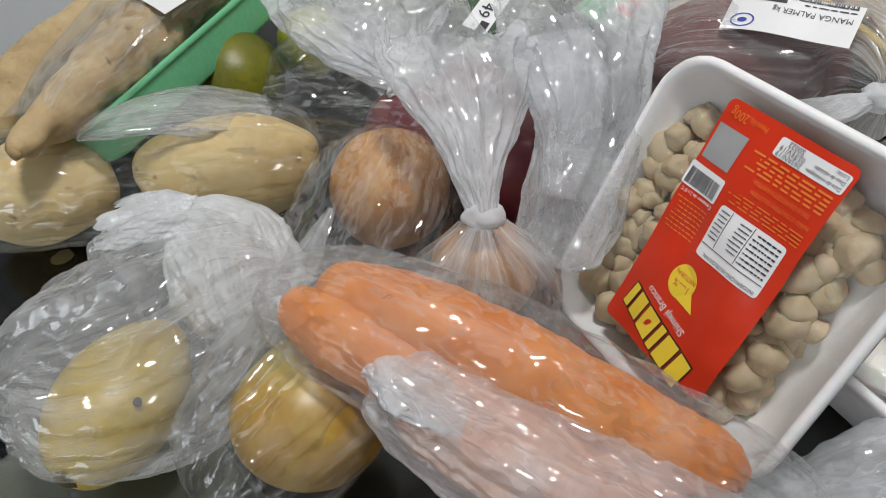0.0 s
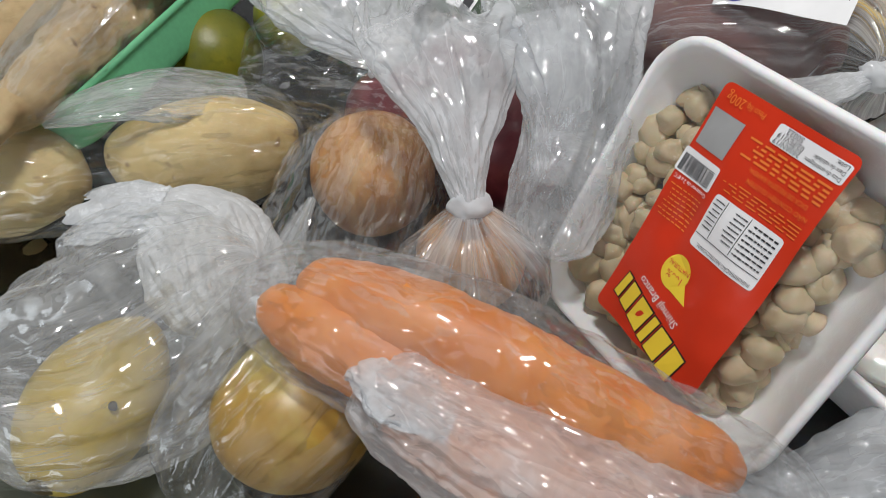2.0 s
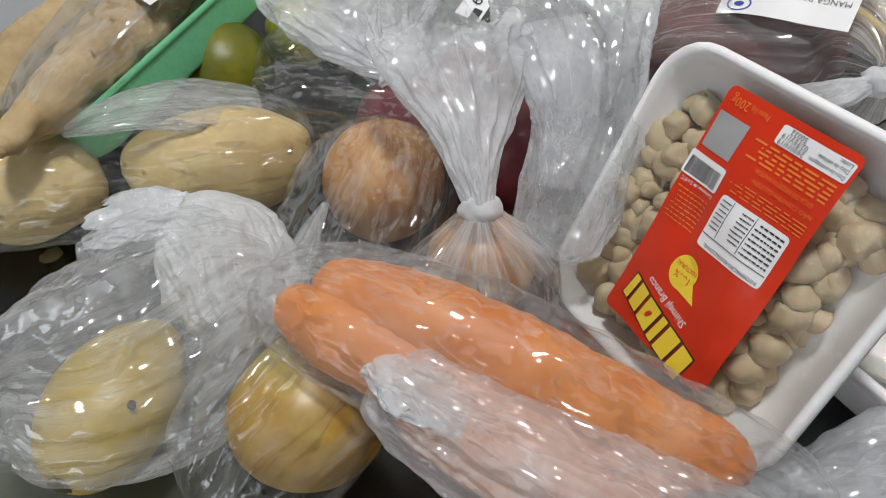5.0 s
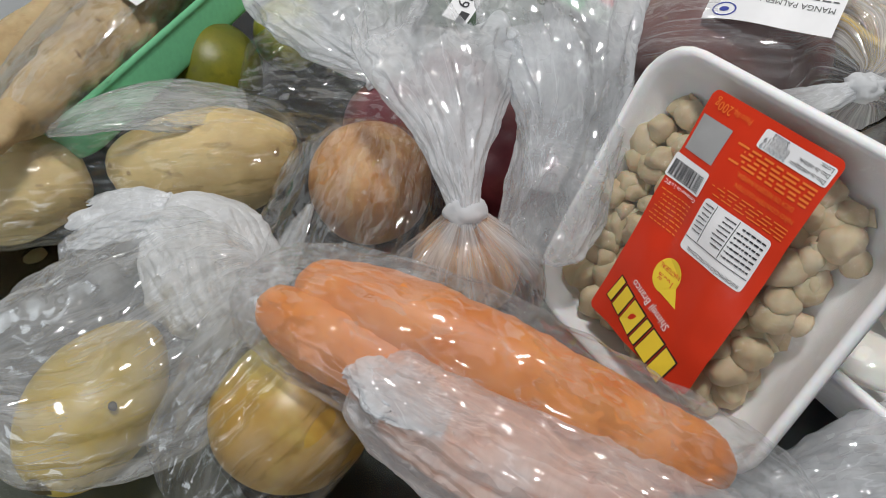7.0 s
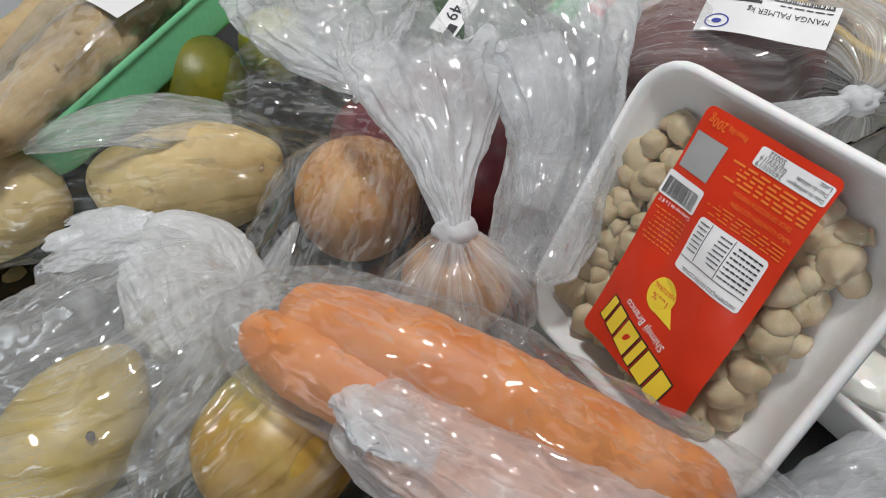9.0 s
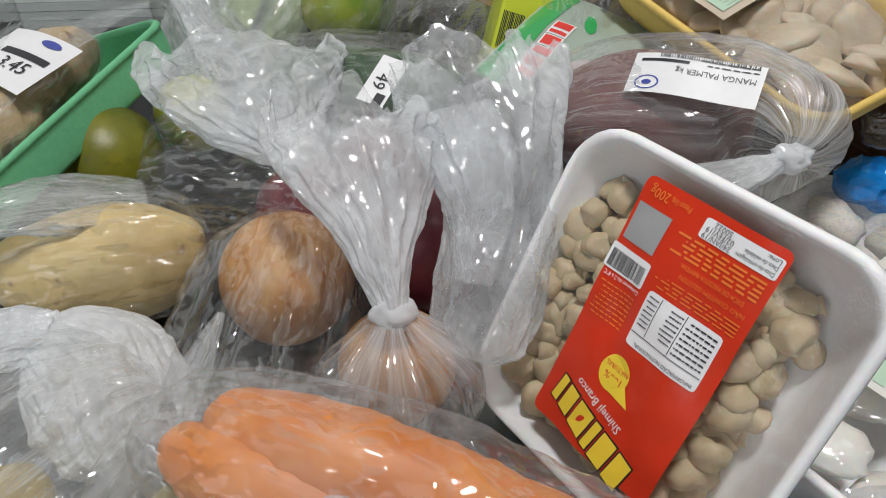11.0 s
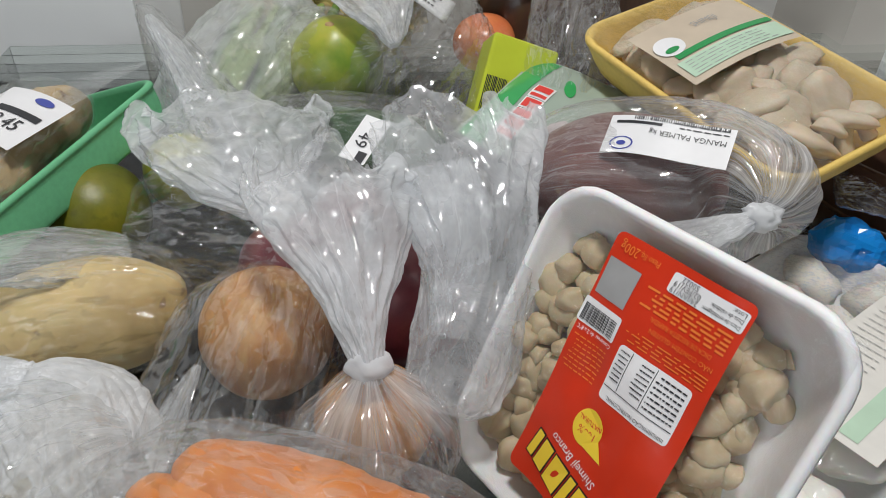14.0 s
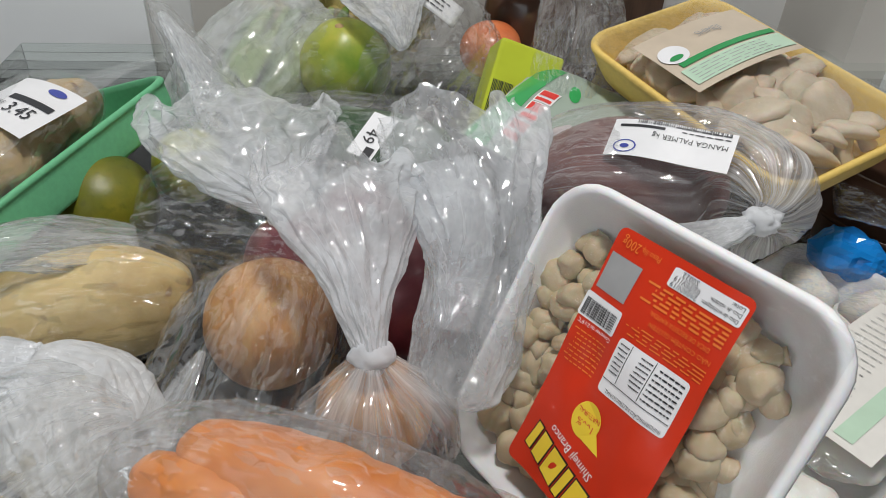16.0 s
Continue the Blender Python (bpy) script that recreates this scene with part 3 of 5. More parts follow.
print_on(label, "lettering", lettering("NÃO CONTÉM GLÚTEN", 0.0026, LAB, 0.0030, 0.0252, E2, lab_h), ORANGE_INK)
print_on(label, "small_print", bars(LAB, 0.0030, 0.0290, 0.0420, 0.0350, 4, E1, lab_h, 2, 0.35), ORANGE_INK)
print_on(label, "barcode_panel", patch(LAB, 0.0430, 0.0285, 0.0640, 0.0395, E1, lab_h, 0.0012, 24), PAPER)
print_on(label, "barcode", bars(LAB, 0.0445, 0.0310, 0.0625, 0.0385, 30, E2, lab_h, 3, vertical=True), BLACK_INK)
print_on(label, "lettering", lettering("Conservar de 2 a 8°C", 0.0026, LAB, 0.0430, 0.0405, E2, lab_h, wide=0.8), WHITE_INK)
print_on(label, "small_print", bars(LAB, 0.0440, 0.0440, 0.0620, 0.0600, 8, E1, lab_h, 4, 0.3), ORANGE_INK)
print_on(label, "nutrition_panel", patch(LAB, 0.0055, 0.0365, 0.0390, 0.0605, E1, lab_h, 0.0018, 24), PAPER)
print_on(label, "nutrition_print", bars(LAB, 0.0070, 0.0380, 0.0200, 0.0535, 7, E2, lab_h, 5, 0.3), BLACK_INK)
print_on(label, "nutrition_print", bars(LAB, 0.0215, 0.0380, 0.0280, 0.0520, 7, E2, lab_h, 6, 0.3), BLACK_INK)
print_on(label, "nutrition_print", bars(LAB, 0.0330, 0.0380, 0.0380, 0.0520, 7, E2, lab_h, 7, 0.3), BLACK_INK)
print_on(label, "nutrition_rule", patch(LAB, 0.0205, 0.0370, 0.0208, 0.0540, E2, lab_h, n=4), BLACK_INK)
print_on(label, "nutrition_rule", patch(LAB, 0.0320, 0.0370, 0.0323, 0.0540, E2, lab_h, n=4), BLACK_INK)
print_on(label, "nutrition_rule", patch(LAB, 0.0060, 0.0545, 0.0385, 0.0548, E2, lab_h), BLACK_INK)
print_on(label, "lettering", lettering("INFORMAÇÃO NUTRICIONAL", 0.0023, LAB, 0.0070, 0.0580, E2, lab_h, wide=0.9), BLACK_INK)
print_on(label, "yellow_drop", disc(LAB, 0.0365, 0.0745, 0.0070, 0.0080, E1, lab_h), YELLOW_INK)
bm = bmesh.new()
bm.faces.new([bm.verts.new(LAB @ Vector((x, y, lab_h(x, y) + E1))) for x, y in ((0.0300, 0.0760), (0.0380, 0.0820), (0.0245, 0.0835))])
print_on(label, "yellow_drop", bm, YELLOW_INK)
print_on(label, "lettering", lettering("100%", 0.0045, LAB, 0.0312, 0.0750, E2, lab_h, 0, 0.95), RED_INK)
print_on(label, "lettering", lettering("NATURAL", 0.0031, LAB, 0.0303, 0.0708, E2, lab_h, 0, 0.85), RED_INK)
print_on(label, "lettering", lettering("Shimeji Branco", 0.0052, LAB, 0.0220, 0.0910, E2, lab_h, -14, 0.86), WHITE_INK)
# the brand mark: plain slanted yellow blocks
for k, w in enumerate((0.0075, 0.0075, 0.0035, 0.0085, 0.0060, 0.0035)):
    x0 = 0.0105 + (0, 0.0090, 0.0180, 0.0230, 0.0330, 0.0405)[k] * 1.02
    up, tall = 0.1010 - 0.28 * (x0 - 0.0105), 0.0125 - 0.02 * (x0 - 0.0105)
    for dx, dy, lift, mat in ((-0.0006, -0.0006, E1, BLACK_INK), (0, 0, E2, YELLOW_INK)):
        bm = bmesh.new()
        bm.faces.new([bm.verts.new(LAB @ Vector((x, y, lab_h(x, y) + lift))) for x, y in ((x0 + dx, up + dy), (x0 + w - dx, up - 0.28 * w + dy), (x0 + w - dx + 0.002, up - 0.28 * w + tall - dy), (x0 + dx + 0.002, up + tall - dy))])
        print_on(label, "brand_shape", bm, mat)


def mushroom(name, m, cap, stem, mat, seed, category, label, group, flat_cap=0.6, under=0.5):
    """A mushroom: a domed, curled cap on a bent stem."""
    ob = thing(name, (0, 0, 0), label, category, group)
    b = round_body(Matrix.Identity(4), (cap, cap * 0.9, cap * flat_cap), lump=0.25, lk=38, seed=seed, nu=22, nv=14)
    for v in b.verts:
        if v.co.z < 0:
            v.co.z *= under
            rr = (v.co.x ** 2 + v.co.y ** 2) ** 0.5 / cap
            v.co.z += cap * 0.4 * (1 - under) * max(0, 0.6 - rr)
    part("cap", b, mat, ob)
    if stem:
        part("stem", loft([(0, 0, 0, stem, stem), (0.1 * cap, 0, -cap * 0.6, stem, stem), (0.35 * cap, 0.2 * cap, -cap * 1.15, stem * 1.2, stem * 1.2)], 10, 8), mat, ob)
    ob.matrix_basis = m
    return ob


def fill_tray(frame_m, w, l, kinds, spots):
    """Copies of the kinds at (x, y, z, tilt x, tilt y, turn, scale) in a tray's frame."""
    for k, (x, y, z, a, b, c, s) in enumerate(spots):
        copy_thing(kinds[k % len(kinds)], frame_m @ pose(x, y, z, a, b, c)).scale = (s, s * (0.72 + 0.28 * math.sin(k * 2.4) ** 2), s)


rnd = random.Random(11)
kinds = [mushroom("shimeji_mushroom", Matrix.Translation((0.1, 0.2, -0.2)), r, r * 0.55, SHIMEJI, k, "mushroom", "pale beige shimeji mushroom in a foam tray", "mushrooms in the red-labelled tray", f, 0.95)
         for k, (r, f) in enumerate(((0.0070, 0.9), (0.0088, 0.8), (0.0058, 1.0), (0.0104, 0.75), (0.0064, 0.95), (0.0080, 0.85), (0.0052, 1.1)))]
spots = []
for j in range(12):
    for i in range(12):
        x, y = -0.047 + 0.0103 * i + rnd.uniform(-0.0035, 0.0035), -0.042 + 0.0098 * j + rnd.uniform(-0.0035, 0.0035)
        low = 0.016 * max(0, -x / 0.04 - 0.45) + 0.016 * max(0, -y / 0.04 - 0.45) + 0.002 * max(0, x / 0.05 - 0.7) + 0.003 * max(0, y / 0.055 - 0.7)
        if x < -0.043 or x > 0.062 or y > 0.058 or x + y > 0.106:
            continue
        spots.append((x, y, -0.0085 - 0.7 * low - rnd.uniform(0, 0.007), rnd.uniform(-60, 60), rnd.uniform(-60, 60), rnd.uniform(0, 360), rnd.uniform(0.85, 1.25)))
for j in range(7):
    for i in range(7):
        spots.append((-0.032 + 0.0120 * i + rnd.uniform(-0.003, 0.003), -0.036 + 0.0135 * j + rnd.uniform(-0.003, 0.003), -0.024, rnd.uniform(-60, 60), rnd.uniform(-60, 60), rnd.uniform(0, 360), rnd.uniform(1.1, 1.4)))
fill_tray(TR, 0.138, 0.140, kinds, spots)
for k in kinds:
    for o in (*k.children_recursive, k):
        bpy.data.objects.remove(o)

# ---- second white tray, button mushrooms ----
T2 = frame_from((0.262, 0.262, 0.040), (0.5, -0.866, 0), (0.866, 0.5, 0.0))
tray2 = thing("mushroom_tray", (0.26, 0.26, 0.0), "white foam tray of white button mushrooms lying on the table", "food tray")
part("tray", tray_mesh(T2, 0.175, 0.215, 0.036), FOAM, tray2, "white foam tray")
part("wrap", sheet_mesh(T2, 0.170, 0.210, lambda x, y: 0.003 + 0.012 * math.cos(x * 17) * math.cos(y * 14), 30, 30), WRAP, tray2, "clear cling film")
kinds = [mushroom("button_mushroom", Matrix.Identity(4), r, 0, BUTTON, 20 + k, "mushroom", "smooth white button mushroom in a foam tray", "mushrooms in the white tray", 0.75) for k, r in enumerate((0.021, 0.024, 0.019))]
spots = [(-0.062 + 0.041 * i + rnd.uniform(-0.004, 0.004), -0.082 + 0.040 * j + rnd.uniform(-0.004, 0.004), -0.008 - 0.01 * (i in (0, 3)), rnd.uniform(-30, 30), rnd.uniform(-30, 30), rnd.uniform(0, 360), rnd.uniform(0.8, 1.05)) for i in range(4) for j in range(5)]
fill_tray(T2, 0, 0, kinds, spots)
for k in kinds:
    for o in (*k.children_recursive, k):
        bpy.data.objects.remove(o)


def lab2_h(x, y):
    return 0.0185 - 0.2 * (x - 0.02) ** 2 - 1.2 * y * y * 0.3


lab2 = part("label", sheet_mesh(T2 @ Matrix.Translation((0.012, -0.005, 0)), 0.054, 0.115, lambda x, y: lab2_h(x + 0.017, y), 16, 16), CREAM_PALE, tray2, "cream paper label with a green strip")
part("green_strip", patch(T2, 0.018, 0.010, 0.028, 0.050, 0.0006, lab2_h), GREEN_INK, lab2)
part("pale_strip", patch(T2, 0.019, -0.058, 0.028, 0.009, 0.0006, lab2_h), PALE_GREEN_INK, lab2)
part("small_print", bars(T2, -0.010, -0.056, 0.014, 0.046, 18, 0.0006, lab2_h, 9, 0.10), PANEL_GREY, lab2, smooth=False)

# ---- yellow tray of oyster mushrooms ----
TY = frame_from((0.266, 0.444, 0.128), (0.072, -0.166, -0.023), (0.090, 0.058, 0.020))
ytray = thing("mushroom_tray", (0.266, 0.444, 0.09), "yellow foam tray of cream oyster mushrooms under film", "food tray")
part("tray", tray_mesh(TY, 0.190, 0.122, 0.030), FOAM_YELLOW, ytray, "yellow foam tray")


def yh(x, y):
    return 0.0025 + 0.010 * math.cos(x * 15) * math.cos(y * 22)


part("wrap", sheet_mesh(TY, 0.184, 0.116, lambda x, y: yh(x, y) - 0.002 + 0.001 * noise.noise(Vector((x * 50, y * 50, 9))), 40, 30), WRAP, ytray, "clear cling film")
kinds = [mushroom("oyster_mushroom", Matrix.Identity(4), r, 0.006, OYSTER, 40 + k, "mushroom", "cream oyster mushroom in a yellow foam tray", "mushrooms in the yellow tray", f) for k, (r, f) in enumerate(((0.019, 0.45), (0.024, 0.42), (0.016, 0.5), (0.021, 0.4), (0.018, 0.5)))]
spots = []
for i in range(8):
    for j in range(5):
        x, y = -0.068 + 0.0194 * i + rnd.uniform(-0.004, 0.004), -0.036 + 0.018 * j + rnd.uniform(-0.003, 0.003)
        spots.append((x, y, yh(x, y) - 0.013 - rnd.uniform(0, 0.004), rnd.uniform(-40, 40), rnd.uniform(-40, 40), rnd.uniform(0, 360), rnd.uniform(0.7, 1.05)))
fill_tray(TY, 0, 0, kinds, spots)
for k in kinds:
    for o in (*k.children_recursive, k):
        bpy.data.objects.remove(o)
LY = TY @ pose(-0.022, -0.006, 0.0, 0, 0, 90)
ylab = part("label", sheet_mesh(LY, 0.088, 0.062, lambda x, y: yh(-0.022 - y, x - 0.006) + 0.0045, 16, 16), CREAM, ytray, "cream printed label with green bands")


def lyh(x, y):
    return yh(-0.022 - y, x - 0.006) + 0.0050


part("green_band", patch(LY, -0.036, -0.008, 0.042, -0.003, 0.0002, lyh), GREEN_INK, ylab)
part("pale_band", patch(LY, -0.040, -0.026, 0.042, -0.010, 0.0002, lyh), PALE_GREEN_INK, ylab)
part("small_print", bars(LY, -0.036, -0.025, 0.036, -0.011, 5, 0.0005, lyh, 12, 0.18), PANEL_GREY, ylab, smooth=False)
part("lettering", lettering("SHIMEJI", 0.008, LY, -0.006, 0.012, 0.0004, lyh, 0, 0.8), PANEL_GREY, ylab, smooth=False)
part("badge", disc(LY, -0.032, 0.006, 0.010, 0.0095, 0.0004, lyh), PAPER, ylab, smooth=False)
part("badge_leaf", disc(LY, -0.033, 0.002, 0.005, 0.0025, 0.0007, lyh), GREEN_INK, ylab, smooth=False)

# ---- purple mango in a bag ----
mango = single("mango", round_body(ellipse_pose((0.176, 0.388, 0.083), (0.085, -0.030, 0.012)), (0.040, 0.040, 0.060), lump=0.06, seed=3), MANGO, "dark purple mango in a clear bag", "mango")
mbag = thing("mango_bag", (0.19, 0.38, 0.03), "clear knotted plastic bag stretched round a mango", "plastic bag")
part("film", fold([(0.112, 0.408, 0.066, 0.004, 0.004), (0.122, 0.404, 0.072, 0.028, 0.026), (0.150, 0.398, 0.080, 0.043, 0.042), (0.188, 0.385, 0.085, 0.048, 0.046), (0.222, 0.365, 0.090, 0.046, 0.045), (0.236, 0.343, 0.098, 0.034, 0.034), (0.230, 0.322, 0.104, 0.014, 0.014), (0.217, 0.309, 0.108, 0.005, 0.005)], 96, 70, 0.07, 5, 0.001, 70, 5), BAG_MANGO, mbag, "clear pleated film")
part("knot", round_body(ellipse_pose((0.217, 0.308, 0.108), (1, -1, 0.4)), (0.008, 0.007, 0.009), lump=0.4, lk=60, seed=8, nu=20, nv=14), BAG_WHITE, mbag, "tight white plastic knot")
part("tail", fold([(0.217, 0.309, 0.108, 0.003, 0.003), (0.205, 0.308, 0.104, 0.008, 0.004), (0.188, 0.308, 0.098, 0.013, 0.004), (0.168, 0.312, 0.092, 0.017, 0.003)], 40, 30, 0.25, 3, 0.001, 80, 9, closed=False), BAG_MILKY, mbag, "gathered bag end")
LM = frame_from((0.182, 0.356, 0.1265), (-0.050, 0.040, -0.010), (-0.009, -0.019, -0.0125))


def mh(x, y):
    return 0.0015 - 2.5 * x * x * 0.9 + 0.0012 * math.sin(x * 90)


mlab = part("price_label", sheet_mesh(LM, 0.066, 0.024, mh, 20, 8), PAPER, mbag, "white printed price label")
part("lettering", lettering("MANGA PALMER kg", 0.0046, LM, -0.030, -0.004, 0.0003, mh), BLACK_INK, mlab, smooth=False)
part("small_print", bars(LM, -0.030, -0.011, 0.0, -0.006, 2, 0.0003, mh, 14, 0.3), BLACK_INK, mlab, smooth=False)
part("barcode", bars(LM, -0.030, -0.0118, 0.020, -0.0095, 44, 0.0003, mh, 15, vertical=True), BLACK_INK, mlab, smooth=False)
part("black_strip", patch(LM, 0.004, -0.0085, 0.029, -0.0068, 0.0003, mh), BLACK_INK, mlab)
bm = bmesh.new()
for a in range(24):
    p = [(0.0225 + r * 0.0065 * math.cos(x), 0.006 + r * 0.0042 * math.sin(x)) for x, r in ((a * 0.2618, 1), ((a + 1) * 0.2618, 1), ((a + 1) * 0.2618, 0.86), (a * 0.2618, 0.86))]
    bm.faces.new([bm.verts.new(LM @ Vector((x, y, mh(x, y) + 0.0003))) for x, y in p])
part("brand_ring", bm, BLUE_INK, mlab, smooth=False)
part("brand_shape", disc(LM, 0.0225, 0.006, 0.0026, 0.0014, 0.0003, mh), BLUE_INK, mlab, smooth=False)

# ---- carrots ----
carrot_rows = (
    [(-0.064, 0.197, 0.084, 0.003, 0.003), (-0.058, 0.194, 0.083, 0.010, 0.010), (-0.038, 0.183, 0.080, 0.0165, 0.0165), (-0.006, 0.169, 0.074, 0.018, 0.018), (0.027, 0.156, 0.066, 0.017, 0.017), (0.059, 0.142, 0.058, 0.015, 0.015), (0.086, 0.130, 0.052, 0.010, 0.010), (0.090, 0.128, 0.051, 0.004, 0.004)],
    [(-0.047, 0.205, 0.088, 0.003, 0.003), (-0.041, 0.201, 0.088, 0.011, 0.011), (-0.015, 0.188, 0.087, 0.0170, 0.0170), (0.017, 0.173, 0.084, 0.0175, 0.0175), (0.049, 0.158, 0.077, 0.0165, 0.0165), (0.079, 0.144, 0.069, 0.015, 0.015), (0.102, 0.135, 0.063, 0.0125, 0.0125), (0.112, 0.131, 0.060, 0.005, 0.005)],
    [(-0.014, 0.161, 0.066, 0.004, 0.004), (-0.008, 0.158, 0.065, 0.013, 0.013), (0.010, 0.149, 0.061, 0.017, 0.017), (0.038, 0.135, 0.053, 0.018, 0.018), (0.072, 0.118, 0.045, 0.016, 0.016), (0.100, 0.104, 0.038, 0.010, 0.010), (0.106, 0.101, 0.036, 0.003, 0.003)])
for k, rows in enumerate(carrot_rows):
    single("carrot", loft(rows, 32, 70, rings=0.05, crush=0.0006, ck=50, seed=k), CARROT, "orange carrot in a clear plastic bag", "carrot", "carrots in the bag")
cbag = thing("carrot_bag", (0.02, 0.17, 0.04), "clear crinkled plastic bag full of carrots", "plastic bag")
part("film", fold([(-0.073, 0.207, 0.082, 0.008, 0.006), (-0.064, 0.203, 0.082, 0.021, 0.015), (-0.045, 0.197, 0.081, 0.030, 0.022), (-0.017, 0.185, 0.078, 0.034, 0.027), (0.017, 0.170, 0.070, 0.038, 0.032), (0.049, 0.154, 0.064, 0.037, 0.031), (0.080, 0.141, 0.057, 0.034, 0.028), (0.111, 0.131, 0.051, 0.029, 0.021), (0.132, 0.126, 0.046, 0.022, 0.014), (0.146, 0.122, 0.042, 0.012, 0.005)], 120, 120, 0.08, 2.4, 0.0024, 50, 12), BAG_CARROT, cbag, "clear crinkled film")
part("folded_end", fold([(-0.020, 0.166, 0.076, 0.015, 0.014), (-0.010, 0.160, 0.073, 0.021, 0.020), (0.010, 0.150, 0.066, 0.025, 0.023), (0.040, 0.136, 0.058, 0.028, 0.025), (0.072, 0.121, 0.049, 0.030, 0.026), (0.106, 0.104, 0.040, 0.027, 0.022), (0.134, 0.092, 0.032, 0.014, 0.010)], 130, 120, 0.12, 2.6, 0.0022, 70, 14, closed=False), BAG_HAZE, cbag, "milky folded bag end")
part("torn_edge", fold([(-0.021, 0.169, 0.086, 0.012, 0.003), (-0.014, 0.164, 0.088, 0.017, 0.003), (-0.002, 0.158, 0.086, 0.020, 0.003), (0.014, 0.152, 0.081, 0.016, 0.002)], 90, 50, 0.3, 2.4, 0.002, 80, 15, closed=False), BAG_MILKY, cbag, "crumpled white film edge")

# ---- onions and their bag ----
for k, (c, ax, r, mat) in enumerate((((-0.056, 0.174, 0.035), (0.1, 0.5, 0.6), 0.0345, ONION_PALE), ((-0.030, 0.322, 0.040), (0.3, -0.6, 0.5), 0.035, ONION), ((0.022, 0.264, 0.033), (0, -0.5, 0.8), 0.028, ONION))):
    single("onion", round_body(ellipse_pose(c, ax), (r, r, r * 0.9), lump=0.03, seed=k, tip=0.25), mat, "brown-skinned onion inside a knotted clear bag", "onion", "onions in the bag")
abag = thing("plastic_bag", (-0.05, 0.22, 0.0), "clear crinkled plastic bag lying over onions", "plastic bag")
part("film", fold([(-0.098, 0.143, 0.014, 0.008, 0.006), (-0.086, 0.158, 0.028, 0.036, 0.028), (-0.062, 0.184, 0.037, 0.044, 0.038), (-0.050, 0.230, 0.036, 0.044, 0.036), (-0.038, 0.280, 0.040, 0.044, 0.040), (-0.033, 0.325, 0.043, 0.040, 0.038), (-0.032, 0.350, 0.05, 0.020, 0.024), (-0.034, 0.358, 0.06, 0.004, 0.004)], 140, 120, 0.11, 2.6, 0.003, 45, 21, ground=0.001), BAG, abag, "clear crinkled film")
part("film_edge", fold([(-0.055, 0.275, 0.066, 0.002, 0.001), (-0.072, 0.239, 0.050, 0.009, 0.003), (-0.093, 0.214, 0.034, 0.008, 0.003), (-0.105, 0.196, 0.018, 0.003, 0.001)], 60, 60, 0.3, 2.4, 0.001, 60, 27), BAG_FRUIT, abag, "doubled film edge")
obag = thing("onion_bag", (0.02, 0.25, 0.0), "tightly knotted clear plastic bag of onions", "plastic bag")
part("film", fold([(0.022, 0.236, 0.003, 0.010, 0.010), (0.022, 0.240, 0.012, 0.029, 0.029), (0.022, 0.246, 0.032, 0.037, 0.037), (0.022, 0.250, 0.050, 0.035, 0.034), (0.021, 0.255, 0.066, 0.018, 0.018), (0.0205, 0.257, 0.077, 0.005, 0.005)], 130, 80, 0.10, 6, 0.0012, 45, 23, up=(0, 1, 0), ground=0.001), BAG_KNOT, obag, "clear pleated film")
part("knot", round_body(ellipse_pose((0.0205, 0.257, 0.077), (0, 1, 1)), (0.0095, 0.008, 0.009), lump=0.22, lk=45, seed=18, nu=28, nv=20), BAG_WHITE, obag, "thick white plastic knot")
part("bag_mouth", fold([(0.0205, 0.257, 0.077, 0.007, 0.007), (0.019, 0.265, 0.086, 0.0095, 0.009), (0.016, 0.281, 0.101, 0.018, 0.012), (0.011, 0.303, 0.117, 0.031, 0.015), (0.009, 0.320, 0.127, 0.036, 0.014), (0.010, 0.332, 0.134, 0.038, 0.012)], 150, 90, 0.26, 1.5, 0.0012, 45, 25, closed=False, ragged=0.016), BAG_MILKY, obag, "milky gathered bag mouth")

# ---- empty bag mouth beside the tray ----
ebag = thing("plastic_bag", (0.062, 0.25, 0.02), "crumpled frosted plastic bag hanging beside the mushroom tray", "plastic bag")
part("film", fold([(0.054, 0.244, 0.056, 0.010, 0.002), (0.058, 0.252, 0.062, 0.022, 0.006), (0.064, 0.268, 0.075, 0.024, 0.010), (0.073, 0.292, 0.098, 0.025, 0.012), (0.074, 0.314, 0.118, 0.032, 0.013), (0.071, 0.336, 0.134, 0.040, 0.012), (0.068, 0.352, 0.144, 0.042, 0.010)], 150, 110, 0.26, 1.5, 0.0014, 45, 31, closed=False, ragged=0.014), BAG_FROST, ebag, "frosted crumpled film")

part("inner_fold", fold([(0.056, 0.268, 0.080, 0.008, 0.004), (0.062, 0.290, 0.100, 0.015, 0.006), (0.060, 0.312, 0.119, 0.020, 0.006), (0.054, 0.330, 0.131, 0.022, 0.003)], 60, 50, 0.25, 2, 0.0012, 50, 33), BAG_FROST, ebag, "inner milky fold")

# ---- red fruit bag ----
for k, (c, r) in enumerate((((-0.016, 0.378, 0.036), 0.035), ((0.044, 0.338, 0.042), 0.036), ((0.018, 0.412, 0.036), 0.034))):
    single("red_onion", round_body(ellipse_pose(c, (0.2 * k, -0.5, 0.8)), (r, r, r * 0.95), lump=0.04, seed=30 + k, tip=0.1), PLUM, "dark red onion in a thin plastic bag", "onion", "red onions in the bag")
rbag = thing("plastic_bag", (-0.03, 0.40, 0.0), "milky plastic bag gathered over red onions", "plastic bag")
